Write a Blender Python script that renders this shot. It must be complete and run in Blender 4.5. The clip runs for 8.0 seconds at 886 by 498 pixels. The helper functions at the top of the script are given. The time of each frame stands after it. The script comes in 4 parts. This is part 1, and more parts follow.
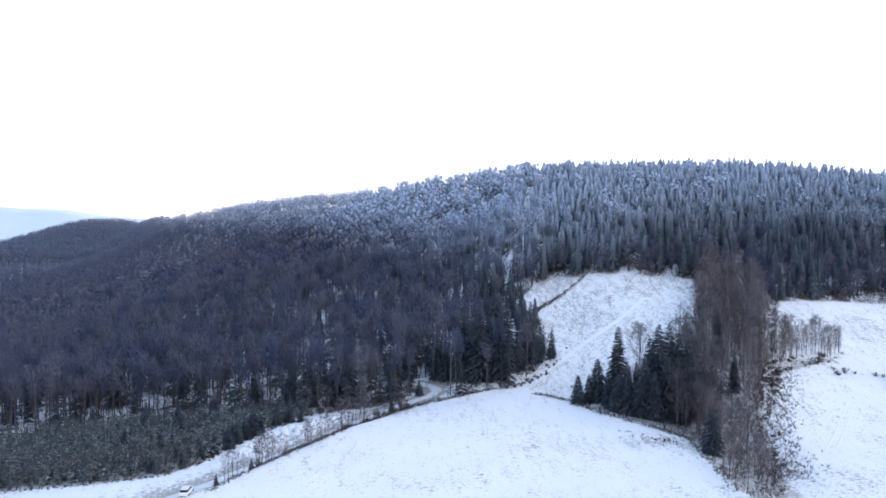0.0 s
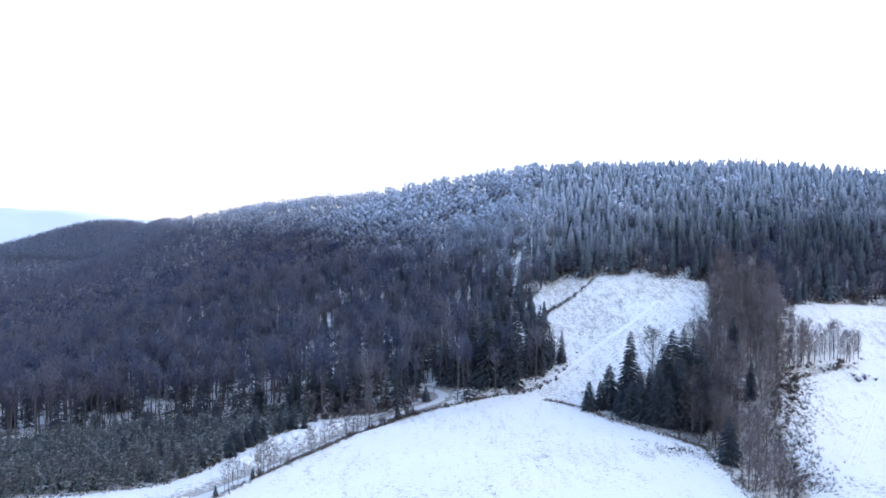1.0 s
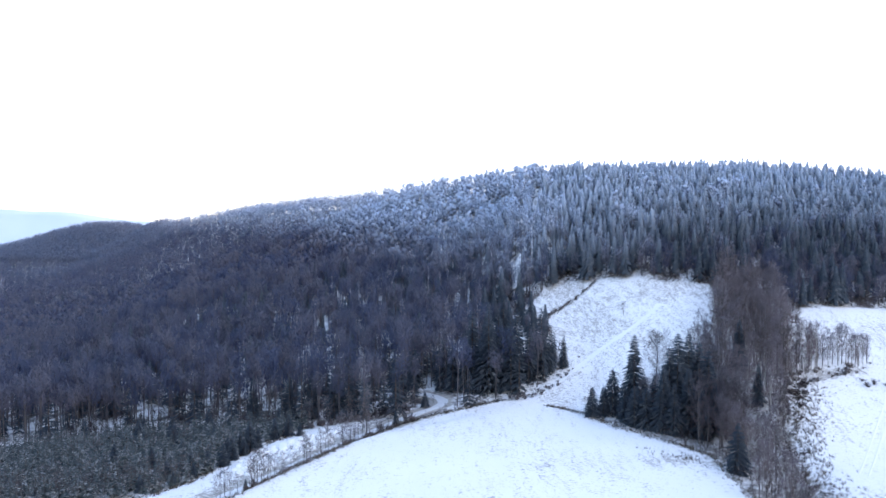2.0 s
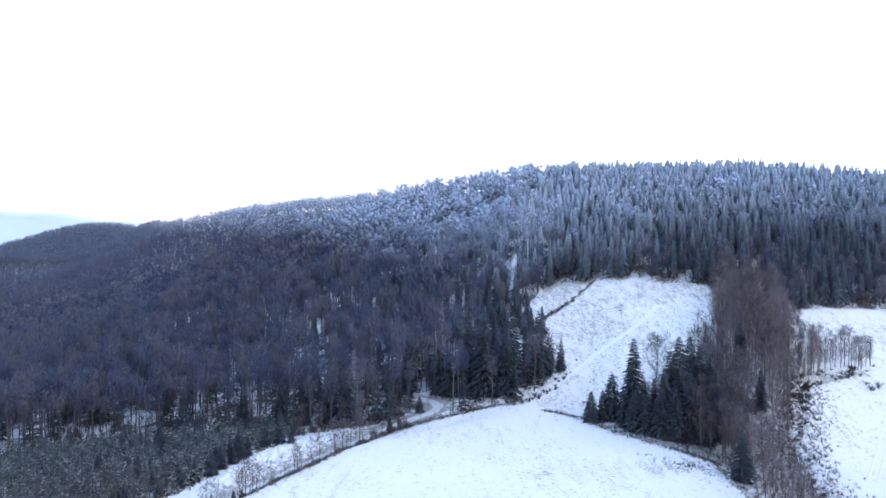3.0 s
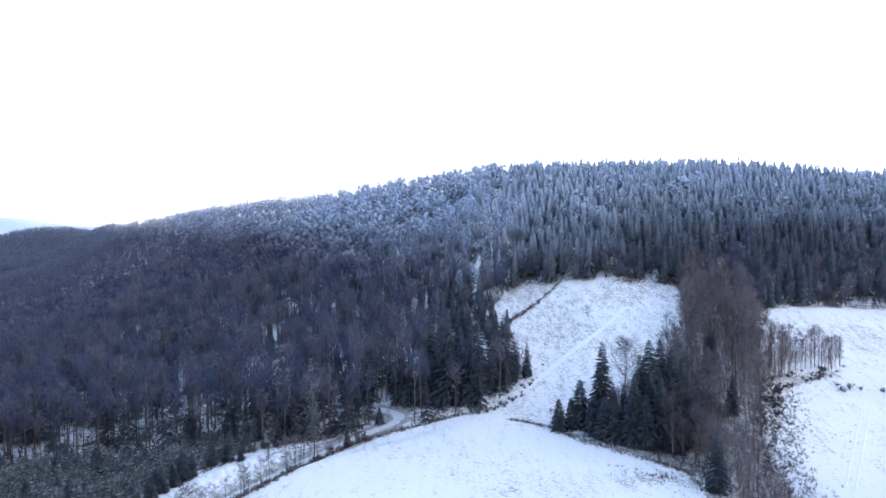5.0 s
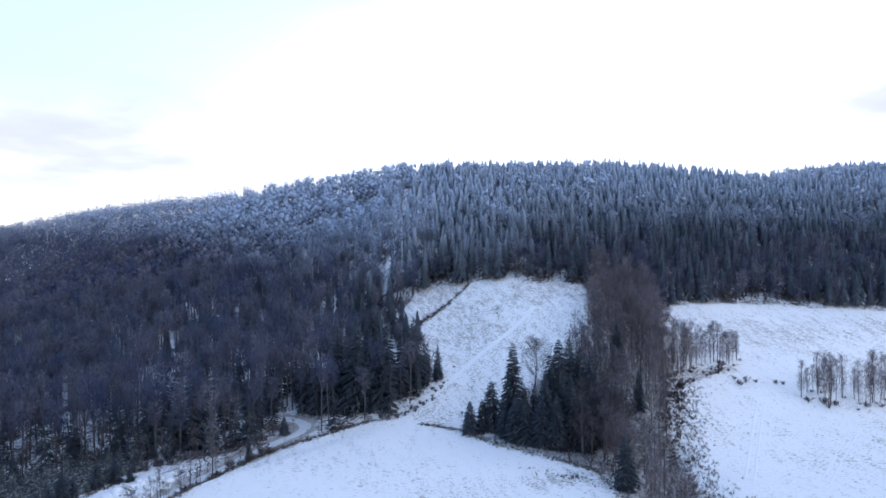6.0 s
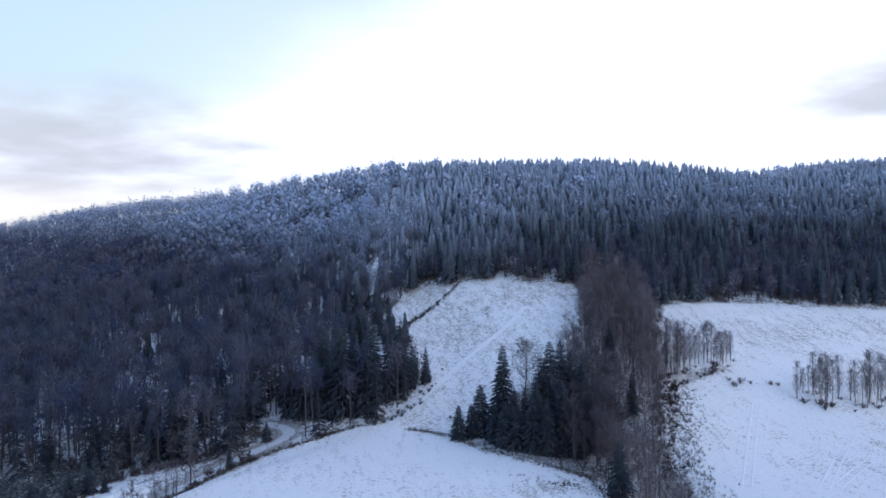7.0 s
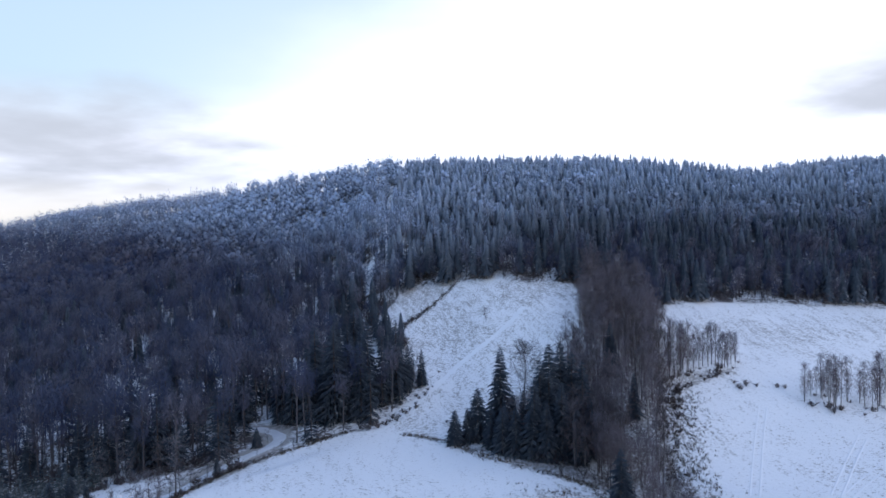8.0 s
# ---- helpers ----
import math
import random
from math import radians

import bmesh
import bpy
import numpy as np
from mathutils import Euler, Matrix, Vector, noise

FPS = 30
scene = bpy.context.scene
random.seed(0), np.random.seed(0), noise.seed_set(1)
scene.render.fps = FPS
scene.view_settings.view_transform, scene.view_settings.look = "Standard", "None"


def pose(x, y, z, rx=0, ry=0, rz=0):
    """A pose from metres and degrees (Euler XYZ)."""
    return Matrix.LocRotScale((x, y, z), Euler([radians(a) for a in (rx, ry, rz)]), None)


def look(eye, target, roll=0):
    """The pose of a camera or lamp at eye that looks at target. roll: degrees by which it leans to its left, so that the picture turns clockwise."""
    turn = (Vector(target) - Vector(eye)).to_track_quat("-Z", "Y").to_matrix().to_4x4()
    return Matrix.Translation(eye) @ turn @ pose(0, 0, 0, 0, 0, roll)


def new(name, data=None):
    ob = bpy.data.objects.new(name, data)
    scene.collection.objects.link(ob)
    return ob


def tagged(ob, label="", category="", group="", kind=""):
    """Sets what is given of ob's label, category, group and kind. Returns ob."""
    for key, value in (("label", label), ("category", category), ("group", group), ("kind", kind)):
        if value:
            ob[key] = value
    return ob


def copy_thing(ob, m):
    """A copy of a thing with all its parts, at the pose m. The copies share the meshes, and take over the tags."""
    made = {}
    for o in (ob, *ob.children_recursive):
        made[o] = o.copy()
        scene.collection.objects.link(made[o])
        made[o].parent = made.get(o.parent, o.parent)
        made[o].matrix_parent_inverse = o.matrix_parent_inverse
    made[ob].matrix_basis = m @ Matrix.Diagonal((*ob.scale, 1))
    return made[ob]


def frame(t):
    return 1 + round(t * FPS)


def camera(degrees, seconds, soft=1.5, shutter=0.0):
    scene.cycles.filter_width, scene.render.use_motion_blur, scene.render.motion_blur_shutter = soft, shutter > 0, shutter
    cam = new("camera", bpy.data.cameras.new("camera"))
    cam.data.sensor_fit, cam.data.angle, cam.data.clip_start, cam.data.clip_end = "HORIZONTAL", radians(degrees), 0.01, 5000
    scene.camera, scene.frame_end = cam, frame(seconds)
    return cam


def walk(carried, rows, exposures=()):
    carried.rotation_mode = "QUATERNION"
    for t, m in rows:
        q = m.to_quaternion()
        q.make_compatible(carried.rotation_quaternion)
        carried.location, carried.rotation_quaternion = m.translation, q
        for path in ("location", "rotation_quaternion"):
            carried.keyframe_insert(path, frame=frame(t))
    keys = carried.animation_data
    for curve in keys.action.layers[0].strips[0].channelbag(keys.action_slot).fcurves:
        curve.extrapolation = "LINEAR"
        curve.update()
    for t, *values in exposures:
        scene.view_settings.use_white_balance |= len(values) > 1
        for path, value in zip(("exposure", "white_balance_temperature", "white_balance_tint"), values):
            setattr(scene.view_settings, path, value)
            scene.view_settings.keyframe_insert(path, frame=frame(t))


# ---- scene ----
cam = camera(66.0, 8.0)
# seconds, x, y, z, yaw, pitch, roll
PATH = [
    (0.0, 0.00, 0.00, 50.00, -0.000, -1.950, 0.000),
    (0.5, -0.04, 2.49, 50.12, 0.376, -1.926, 0.033),
    (1.0, -0.14, 4.95, 50.23, 0.583, -1.875, 0.021),
    (1.5, -0.21, 7.26, 50.29, 0.586, -1.804, -0.003),
    (3.0, -0.47, 14.40, 50.40, 0.007, -1.703, -0.146),
    (3.5, -0.43, 16.76, 50.41, -0.298, -1.685, -0.290),
    (4.0, -0.20, 19.19, 50.38, -0.699, -1.667, -0.417),
    (4.2, 0.05, 20.18, 50.36, -0.848, -1.623, -0.459),
    (5.3, 1.41, 25.61, 50.26, -5.075, -1.592, -0.692),
    (5.5, 1.66, 26.60, 50.24, -6.977, -1.606, -0.734),
    (6.0, 2.39, 29.12, 50.21, -10.329, -1.652, -0.831),
    (6.5, 3.14, 31.62, 50.17, -11.062, -1.689, -0.946),
    (7.0, 4.12, 34.11, 50.15, -11.139, -1.727, -1.039),
    (7.5, 5.20, 36.69, 50.07, -11.143, -1.754, -1.119),
    (8.0, 6.31, 39.50, 50.04, -11.140, -1.828, -1.180),
]
def lerp_rows(rows):
    return [(t, pose(x, y, z, 90 + pitch, 0, yaw) @ pose(0, 0, 0, 0, 0, roll)) for t, x, y, z, yaw, pitch, roll in rows]


walk(cam, lerp_rows(PATH), exposures=[(0.0, 0.24, 6700, 14), (1.0, 0.38, 6450, 14), (4.2, 0.42, 6400, 14), (5.3, 0.2, 6400, 14), (6.0, -0.12, 6150, 14), (6.6, -0.38, 6050, 15), (8.0, -0.50, 6030, 15)])

# ---- world, sun ----
SUN_AZ, SUN_EL = radians(6.0), radians(8.0)      # azimuth to the right of +y
sun_dir = Vector((math.sin(SUN_AZ) * math.cos(SUN_EL), math.cos(SUN_AZ) * math.cos(SUN_EL), math.sin(SUN_EL)))
world = bpy.data.worlds.new("winter_sky")
scene.world = world
world.use_nodes = True
wn, wl = world.node_tree.nodes, world.node_tree.links
wn.clear()

sky = wn.new("ShaderNodeTexSky")
sky.sky_type, sky.sun_disc = "NISHITA", False
sky.sun_elevation, sky.sun_rotation = SUN_EL, SUN_AZ
sky.air_density, sky.dust_density, sky.ozone_density = 1.0, 0.6, 1.6
coord = wn.new("ShaderNodeTexCoord")
sep = wn.new("ShaderNodeSeparateXYZ")
wl.new(coord.outputs["Generated"], sep.inputs[0])


def wmath(op, a, b=None, clamp=False):
    n = wn.new("ShaderNodeMath")
    n.operation, n.use_clamp = op, clamp
    for i, v in enumerate((a, b)):
        if v is None:
            continue
        if isinstance(v, (int, float)):
            n.inputs[i].default_value = v
        else:
            wl.new(v, n.inputs[i])
    return n.outputs[0]


def wramp(value, lo, hi):
    n = wn.new("ShaderNodeMapRange")
    n.interpolation_type = "SMOOTHSTEP"
    n.inputs["From Min"].default_value, n.inputs["From Max"].default_value = lo, hi
    wl.new(value, n.inputs["Value"])
    return n.outputs["Result"]


azimuth = wmath("MULTIPLY", wmath("ARCTAN2", sep.outputs["X"], sep.outputs["Y"]), 180 / math.pi)
elevation = wmath("MULTIPLY", wmath("ARCSINE", sep.outputs["Z"]), 180 / math.pi)
# cloud sheet coordinates and two sizes of cloud noise
lift = wmath("MAXIMUM", wmath("ADD", sep.outputs["Z"], 0.16), 0.05)
flat = wn.new("ShaderNodeCombineXYZ")
wl.new(wmath("DIVIDE", sep.outputs["X"], lift), flat.inputs[0])
wl.new(wmath("DIVIDE", sep.outputs["Y"], lift), flat.inputs[1])


def cloud_noise(scale, detail, offset):
    move = wn.new("ShaderNodeVectorMath")
    move.operation = "ADD"
    move.inputs[1].default_value = (offset, offset * 0.4, 0.0)
    wl.new(flat.outputs[0], move.inputs[0])
    n = wn.new("ShaderNodeTexNoise")
    n.inputs["Scale"].default_value, n.inputs["Detail"].default_value, n.inputs["Roughness"].default_value = scale, detail, 0.5
    wl.new(move.outputs[0], n.inputs["Vector"])
    return wmath("SUBTRACT", n.outputs["Fac"], 0.5)


wisps, bodies = cloud_noise(1.1, 6.0, 0.0), cloud_noise(1.6, 5.0, 4.1)
# bright veil on the sun's side, open blue sky above and away from it
edge_line = wmath("SUBTRACT", azimuth, wmath("MULTIPLY", wmath("SUBTRACT", elevation, 9.0), 1.5))
veil = wmath("ADD", wramp(wmath("ADD", edge_line, wmath("MULTIPLY", wisps, 26.0)), -16.0, 9.0), wmath("SUBTRACT", 1.0, wramp(elevation, 5.0, 12.0)), True)
blue = wn.new("ShaderNodeMix")
blue.data_type = "RGBA"
blue.inputs["Factor"].default_value = 0.7
wl.new(sky.outputs[0], blue.inputs[6])
deep = wn.new("ShaderNodeMix")
deep.data_type = "RGBA"
wl.new(wramp(elevation, 14.0, 48.0), deep.inputs["Factor"])
deep.inputs[6].default_value, deep.inputs[7].default_value = (11.2, 14.6, 17.0, 1), (4.0, 7.2, 13.5, 1)
wl.new(deep.outputs[2], blue.inputs[7])
veil = wmath("MULTIPLY", veil, wmath("SUBTRACT", 1.0, wmath("MULTIPLY", wramp(elevation, 25.0, 60.0), 0.75)))
mix = wn.new("ShaderNodeMix")
mix.data_type = "RGBA"
wl.new(veil, mix.inputs["Factor"])
wl.new(blue.outputs[2], mix.inputs[6])
mix.inputs[7].default_value = (17.5, 18.2, 19.5, 1)


def cloud_bank(az, half_width, el, half_height):
    """A long low cloud with frayed edges."""
    a = wmath("POWER", wmath("ABSOLUTE", wmath("DIVIDE", wmath("SUBTRACT", azimuth, az), half_width)), 2.0)
    e = wmath("POWER", wmath("ABSOLUTE", wmath("DIVIDE", wmath("SUBTRACT", elevation, el), half_height)), 2.0)
    return wramp(wmath("ADD", wmath("SUBTRACT", 1.0, wmath("ADD", a, e)), wmath("MULTIPLY", bodies, 2.0)), 0.0, 1.1)


grey = wn.new("ShaderNodeMix")
grey.data_type = "RGBA"
both = wmath("MAXIMUM", cloud_bank(-25.0, 29.0, 6.2, 6.2), cloud_bank(45.0, 9.0, 9.4, 3.4))
wl.new(wmath("MULTIPLY", both, 0.92), grey.inputs["Factor"])
wl.new(mix.outputs[2], grey.inputs[6])
grey.inputs[7].default_value = (8.5, 9.0, 9.5, 1)
# cream light low over the saddle
cream = wn.new("ShaderNodeMix")
cream.data_type = "RGBA"
wl.new(wmath("MULTIPLY", wmath("SUBTRACT", 1.0, wramp(elevation, 1.0, 5.0)), wmath("SUBTRACT", 1.0, wramp(azimuth, -14.0, 0.0))), cream.inputs["Factor"])
wl.new(grey.outputs[2], cream.inputs[6])
cream.inputs[7].default_value = (14.3, 13.8, 12.3, 1)
back = wn.new("ShaderNodeBackground")
back.inputs["Strength"].default_value = 0.1
wl.new(cream.outputs[2], back.inputs["Color"])
wout = wn.new("ShaderNodeOutputWorld")
wl.new(back.outputs[0], wout.inputs["Surface"])

sun = new("sun", bpy.data.lights.new("sun", "SUN"))
sun.data.energy, sun.data.angle, sun.data.color = 3.2, radians(3), (1.0, 0.86, 0.70)
sun.matrix_world = look(sun_dir * 500, (0, 0, 0))


# ---- materials ----
class Nodes:
    """Small builder for one material's nodes."""

    def __init__(self, name, roughness=0.8):
        self.mat = bpy.data.materials.new(name)
        self.mat.use_nodes = True
        self.n, self.l = self.mat.node_tree.nodes, self.mat.node_tree.links
        self.bsdf = self.n["Principled BSDF"]
        self.bsdf.inputs["Roughness"].default_value = roughness
        self.bsdf.inputs["Specular IOR Level"].default_value = 0.25
        self.geo = self.n.new("ShaderNodeNewGeometry")

    def noise(self, scale, detail=4.0, rough=0.55, stretch=None):
        t = self.n.new("ShaderNodeTexNoise")
        t.inputs["Scale"].default_value, t.inputs["Detail"].default_value, t.inputs["Roughness"].default_value = scale, detail, rough
        if stretch:
            m = self.n.new("ShaderNodeMapping")
            m.inputs["Scale"].default_value, m.inputs["Rotation"].default_value = stretch[:3], (0, 0, stretch[3])
            self.l.new(self.geo.outputs["Position"], m.inputs["Vector"])
            self.l.new(m.outputs[0], t.inputs["Vector"])
        else:
            self.l.new(self.geo.outputs["Position"], t.inputs["Vector"])
        return t.outputs["Fac"]

    def ramp(self, value, lo, hi, a=0.0, b=1.0):
        r = self.n.new("ShaderNodeMapRange")
        r.interpolation_type = "SMOOTHSTEP"
        for key, v in (("From Min", lo), ("From Max", hi), ("To Min", a), ("To Max", b)):
            r.inputs[key].default_value = v
        self.l.new(value, r.inputs["Value"])
        return r.outputs["Result"]

    def math(self, op, a, b, clamp=False):
        m = self.n.new("ShaderNodeMath")
        m.operation, m.use_clamp = op, clamp
        for i, v in enumerate((a, b)):
            if isinstance(v, (int, float)):
                m.inputs[i].default_value = v
            else:
                self.l.new(v, m.inputs[i])
        return m.outputs[0]

    def mix(self, fac, a, b):
        m = self.n.new("ShaderNodeMix")
        m.data_type = "RGBA"
        for i, v in ((0, fac), (6, a), (7, b)):
            if isinstance(v, tuple):
                m.inputs[i].default_value = (*v, 1)
            elif isinstance(v, (int, float)):
                m.inputs[i].default_value = v
            else:
                self.l.new(v, m.inputs[i])
        return m.outputs[2]

    def attribute(self, name):
        a = self.n.new("ShaderNodeAttribute")
        a.attribute_name = name
        return a.outputs["Fac"]

    def island(self):
        return self.geo.outputs["Random Per Island"]

    def object_random(self):
        return self.n.new("ShaderNodeObjectInfo").outputs["Random"]

    def axis(self, name):
        s = self.n.new("ShaderNodeSeparateXYZ")
        self.l.new(self.geo.outputs["Position"], s.inputs[0])
        return s.outputs[name]

    def height(self):
        return self.axis("Z")

    def upward(self):
        s = self.n.new("ShaderNodeSeparateXYZ")
        self.l.new(self.geo.outputs["True Normal"], s.inputs[0])
        return s.outputs["Z"]

    def facing_up(self):
        s = self.n.new("ShaderNodeSeparateXYZ")
        self.l.new(self.geo.outputs["Normal"], s.inputs[0])
        return s.outputs["Z"]

    def bump(self, value, strength, distance):
        b = self.n.new("ShaderNodeBump")
        b.inputs["Strength"].default_value, b.inputs["Distance"].default_value = strength, distance
        self.l.new(value, b.inputs["Height"])
        self.l.new(b.outputs[0], self.bsdf.inputs["Normal"])

    def thin(self, colour, share):
        """A loose fabric of twigs or needles, through which some light passes."""
        soft, through_light, both = self.n.new("ShaderNodeBsdfDiffuse"), self.n.new("ShaderNodeBsdfTranslucent"), self.n.new("ShaderNodeMixShader")
        both.inputs[0].default_value = share
        for k, shader in enumerate((soft, through_light)):
            self.l.new(colour, shader.inputs["Color"])
            self.l.new(shader.outputs[0], both.inputs[1 + k])
        self.l.new(both.outputs[0], self.n["Material Output"].inputs["Surface"])
        self.n.remove(self.bsdf)
        return self.mat

    def done(self, colour):
        if isinstance(colour, tuple):
            self.bsdf.inputs["Base Color"].default_value = (*colour, 1)
        else:
            self.l.new(colour, self.bsdf.inputs["Base Color"])
        return self.mat


# the last colour is rime, blued to carry the woods' distance haze as well
SNOW, SNOW_DIM, RIME_HAZE = (0.89, 0.88, 0.88), (0.79, 0.79, 0.80), (0.64, 0.75, 0.92)


def ground_material():
    m = Nodes("snowy_ground", 0.75)
    wood, rough = m.attribute("wood"), m.attribute("rough")
    snow = m.mix(m.noise(0.06, 5), SNOW_DIM, SNOW)
    # dry grass standing through the snow, in patches and along the rows
    tuft = m.math("ADD", m.math("MULTIPLY", m.noise(1.9, 6, 0.72), 0.5), m.math("MULTIPLY", m.noise(2.6, 5, 0.68, (0.35, 1.0, 1.0, 0.15)), 0.5))
    rows = m.noise(0.5, 3, 0.5, (1.0, 0.25, 1.0, 0.7))
    patch = m.ramp(m.noise(0.035, 4), 0.38, 0.66)
    grass = m.math("ADD", m.math("MULTIPLY", tuft, 0.84), m.math("MULTIPLY", rows, 0.16))
    need = m.math("SUBTRACT", 0.558, m.math("ADD", m.math("MULTIPLY", patch, 0.04), m.math("MULTIPLY", rough, 0.17)))
    show = m.ramp(m.math("SUBTRACT", grass, need), 0.0, 0.05, 0.0, 0.85)
    straw = m.mix(m.noise(0.4, 3), (0.22, 0.20, 0.18), (0.36, 0.33, 0.30))
    field = m.mix(show, snow, straw)
    litter = m.mix(m.noise(0.5, 5), (0.06, 0.05, 0.05), (0.12, 0.10, 0.095))
    floor = m.mix(m.ramp(m.math("ADD", m.math("MULTIPLY", m.noise(0.09, 4), 0.5), m.math("MULTIPLY", m.noise(0.9, 6, 0.7), 0.5)), 0.45, 0.56), litter, SNOW_DIM)
    m.bump(m.noise(0.9, 6), 0.5, 0.25)
    return m.done(m.mix(wood, field, floor))


def rime_factor(m, lo=35.0, hi=88.0):
    """Hoar frost that thickens with height, more on the nose of the ridge than in the side valley."""
    east = m.axis("X")
    offset = m.math("SUBTRACT", m.ramp(east, -150, 10, -3, 10), m.ramp(east, 45, 110, 0, 15))
    offset = m.math("ADD", offset, m.ramp(east, -640, -440, -16, 0))
    level = m.math("ADD", m.math("ADD", m.height(), offset), m.math("MULTIPLY", m.noise(0.05, 3), 36.0))
    return m.ramp(level, lo + 18, hi + 18)


def twig_material(name, a, b, rimed=True):
    """Fine twigs: each tree its own tone; hoar frost, with light on the crown tops painted in."""
    m = Nodes(name, 0.9)
    tone, top = m.attribute("tone"), m.attribute("top")
    base = m.mix(m.ramp(m.math("ADD", m.math("MULTIPLY", m.noise(0.05, 2), 0.6), m.math("MULTIPLY", tone, 0.4)), 0.30, 0.70), a, b)
    if rimed:
        frost_light = m.math("MULTIPLY", rime_factor(m, 32.0, 76.0), m.ramp(m.math("ADD", top, m.math("MULTIPLY", tone, 0.22)), 0.30, 1.0, 0.45, 1.0))
        # upper sides painted as lit and undersides as shaded, by thinning the rime
        frost_light = m.math("MULTIPLY", frost_light, m.ramp(m.facing_up(), -0.45, 0.75, 0.40, 1.0))
        # distance haze over the far western woods, painted as a share of pale blue
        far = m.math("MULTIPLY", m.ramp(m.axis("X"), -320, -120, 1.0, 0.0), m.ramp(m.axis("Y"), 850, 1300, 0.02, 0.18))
        base = m.mix(m.math("MAXIMUM", frost_light, m.math("ADD", m.ramp(top, 0.5, 1.0, 0.02, 0.09), far)), base, RIME_HAZE)
    return m.thin(base, 0.40)


def bark_material(name, a, b):
    m = Nodes(name, 0.9)
    base = m.mix(m.noise(1.5, 4, 0.6, (1, 1, 0.4, 0)), a, b)
    return m.done(m.mix(m.ramp(rime_factor(m), 0, 1, 0, 0.5), base, RIME_HAZE))


def needle_material(name, a, b, snow=0.16):
    """Needles, the boughs dusted with snow and, high up, white with frost, with lit tips painted in."""
    m = Nodes(name, 0.75)
    tone, top = m.attribute("tone"), m.attribute("top")
    base = m.mix(m.math("MULTIPLY", m.math("ADD", m.noise(0.15, 4), tone), 0.5), a, b)
    dust = m.math("MULTIPLY", m.ramp(m.upward(), 0.45, 0.9), m.ramp(m.noise(0.8, 4), 0.45, 0.7, 0, snow))
    base = m.mix(dust, base, SNOW)
    # rime by altitude, times a painted brightening from skirt to tip
    frost_light = m.math("MULTIPLY", rime_factor(m, 32, 76), m.ramp(m.math("ADD", top, m.math("MULTIPLY", tone, 0.25)), 0.40, 1.15, 0.36, 0.76))
    return m.thin(m.mix(m.math("MAXIMUM", frost_light, m.ramp(top, 0.6, 1.0, 0.02, 0.06)), base, RIME_HAZE), 0.25)


MAT = dict(
    ground=ground_material(),
    # twig colour shifted to blue, with the hillside's haze painted in
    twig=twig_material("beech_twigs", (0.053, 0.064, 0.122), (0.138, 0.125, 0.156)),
    twig_belt=twig_material("belt_twigs", (0.138, 0.110, 0.116), (0.232, 0.184, 0.184)),
    twig_birch=twig_material("birch_twigs", (0.14, 0.12, 0.125), (0.22, 0.19, 0.19)),
    twig_under=twig_material("undergrowth_twigs", (0.062, 0.050, 0.054), (0.115, 0.092, 0.092), False),
    twig_shrub=twig_material("shrub_twigs", (0.090, 0.066, 0.060), (0.15, 0.108, 0.092)),
    bark=bark_material("grey_bark", (0.055, 0.050, 0.055), (0.14, 0.13, 0.14)),
    bark_belt=bark_material("belt_bark", (0.075, 0.068, 0.070), (0.20, 0.185, 0.19)),
    bark_birch=bark_material("birch_bark", (0.24, 0.22, 0.21), (0.52, 0.50, 0.48)),
    bark_spruce=bark_material("spruce_bark", (0.07, 0.055, 0.045), (0.13, 0.10, 0.085)),
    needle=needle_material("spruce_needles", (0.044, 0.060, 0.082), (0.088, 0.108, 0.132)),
    needle_young=needle_material("young_spruce_needles", (0.046, 0.062, 0.066), (0.090, 0.106, 0.106), 0.36),
)


def snow_material(name, a, b, scale):
    m = Nodes(name, 0.7)
    m.bump(m.noise(scale * 2, 5), 0.4, 0.15)
    return m.done(m.mix(m.noise(scale, 5), a, b))


MAT["lane"] = snow_material("packed_snow", (0.52, 0.53, 0.55), (0.80, 0.80, 0.82), 0.5)
MAT["rut"] = snow_material("rut_snow", (0.78, 0.785, 0.80), (0.89, 0.885, 0.89), 0.3)
# aerial haze is painted into the hills' pale blue
MAT["far"] = snow_material("hazed_distant_hills", (0.55, 0.62, 0.74), (0.66, 0.72, 0.82), 0.004)

# ---- terrain ----
def smooth(a, b, x):
    t = np.clip((x - a) / (b - a), 0, 1)
    return t * t * (3 - 2 * t)


def softplus(x, k):
    return k * np.logaddexp(0, x / k)


def smin(a, b, k):
    return -k * np.logaddexp(-a / k, -b / k)


def waves(x, y, scale, seed=0):
    """Gentle rolling, about -1 to 1."""
    s = 0
    for i in range(5):
        a, p = seed * 1.7 + i * 2.4, seed * 3.1 + i * 1.3
        s = s + np.sin((x * math.cos(a) + y * math.sin(a)) / scale * (0.7 + 0.35 * i) + p)
    return s / 3.2


CREST_X = [-1500, -900, -512, -392, -182, -83, 3, 58, 109, 203, 270, 300, 385, 472, 531, 700, 1500]
CREST_Y = [2600, 1900, 1250, 1090, 830, 700, 560, 495, 478, 472, 440, 436, 520, 560, 580, 600, 600]
CREST_Z = [-20, 8, 50, 61, 75, 75.5, 80.5, 82, 84.5, 89, 82, 77, 86, 92.5, 93, 92, 66]


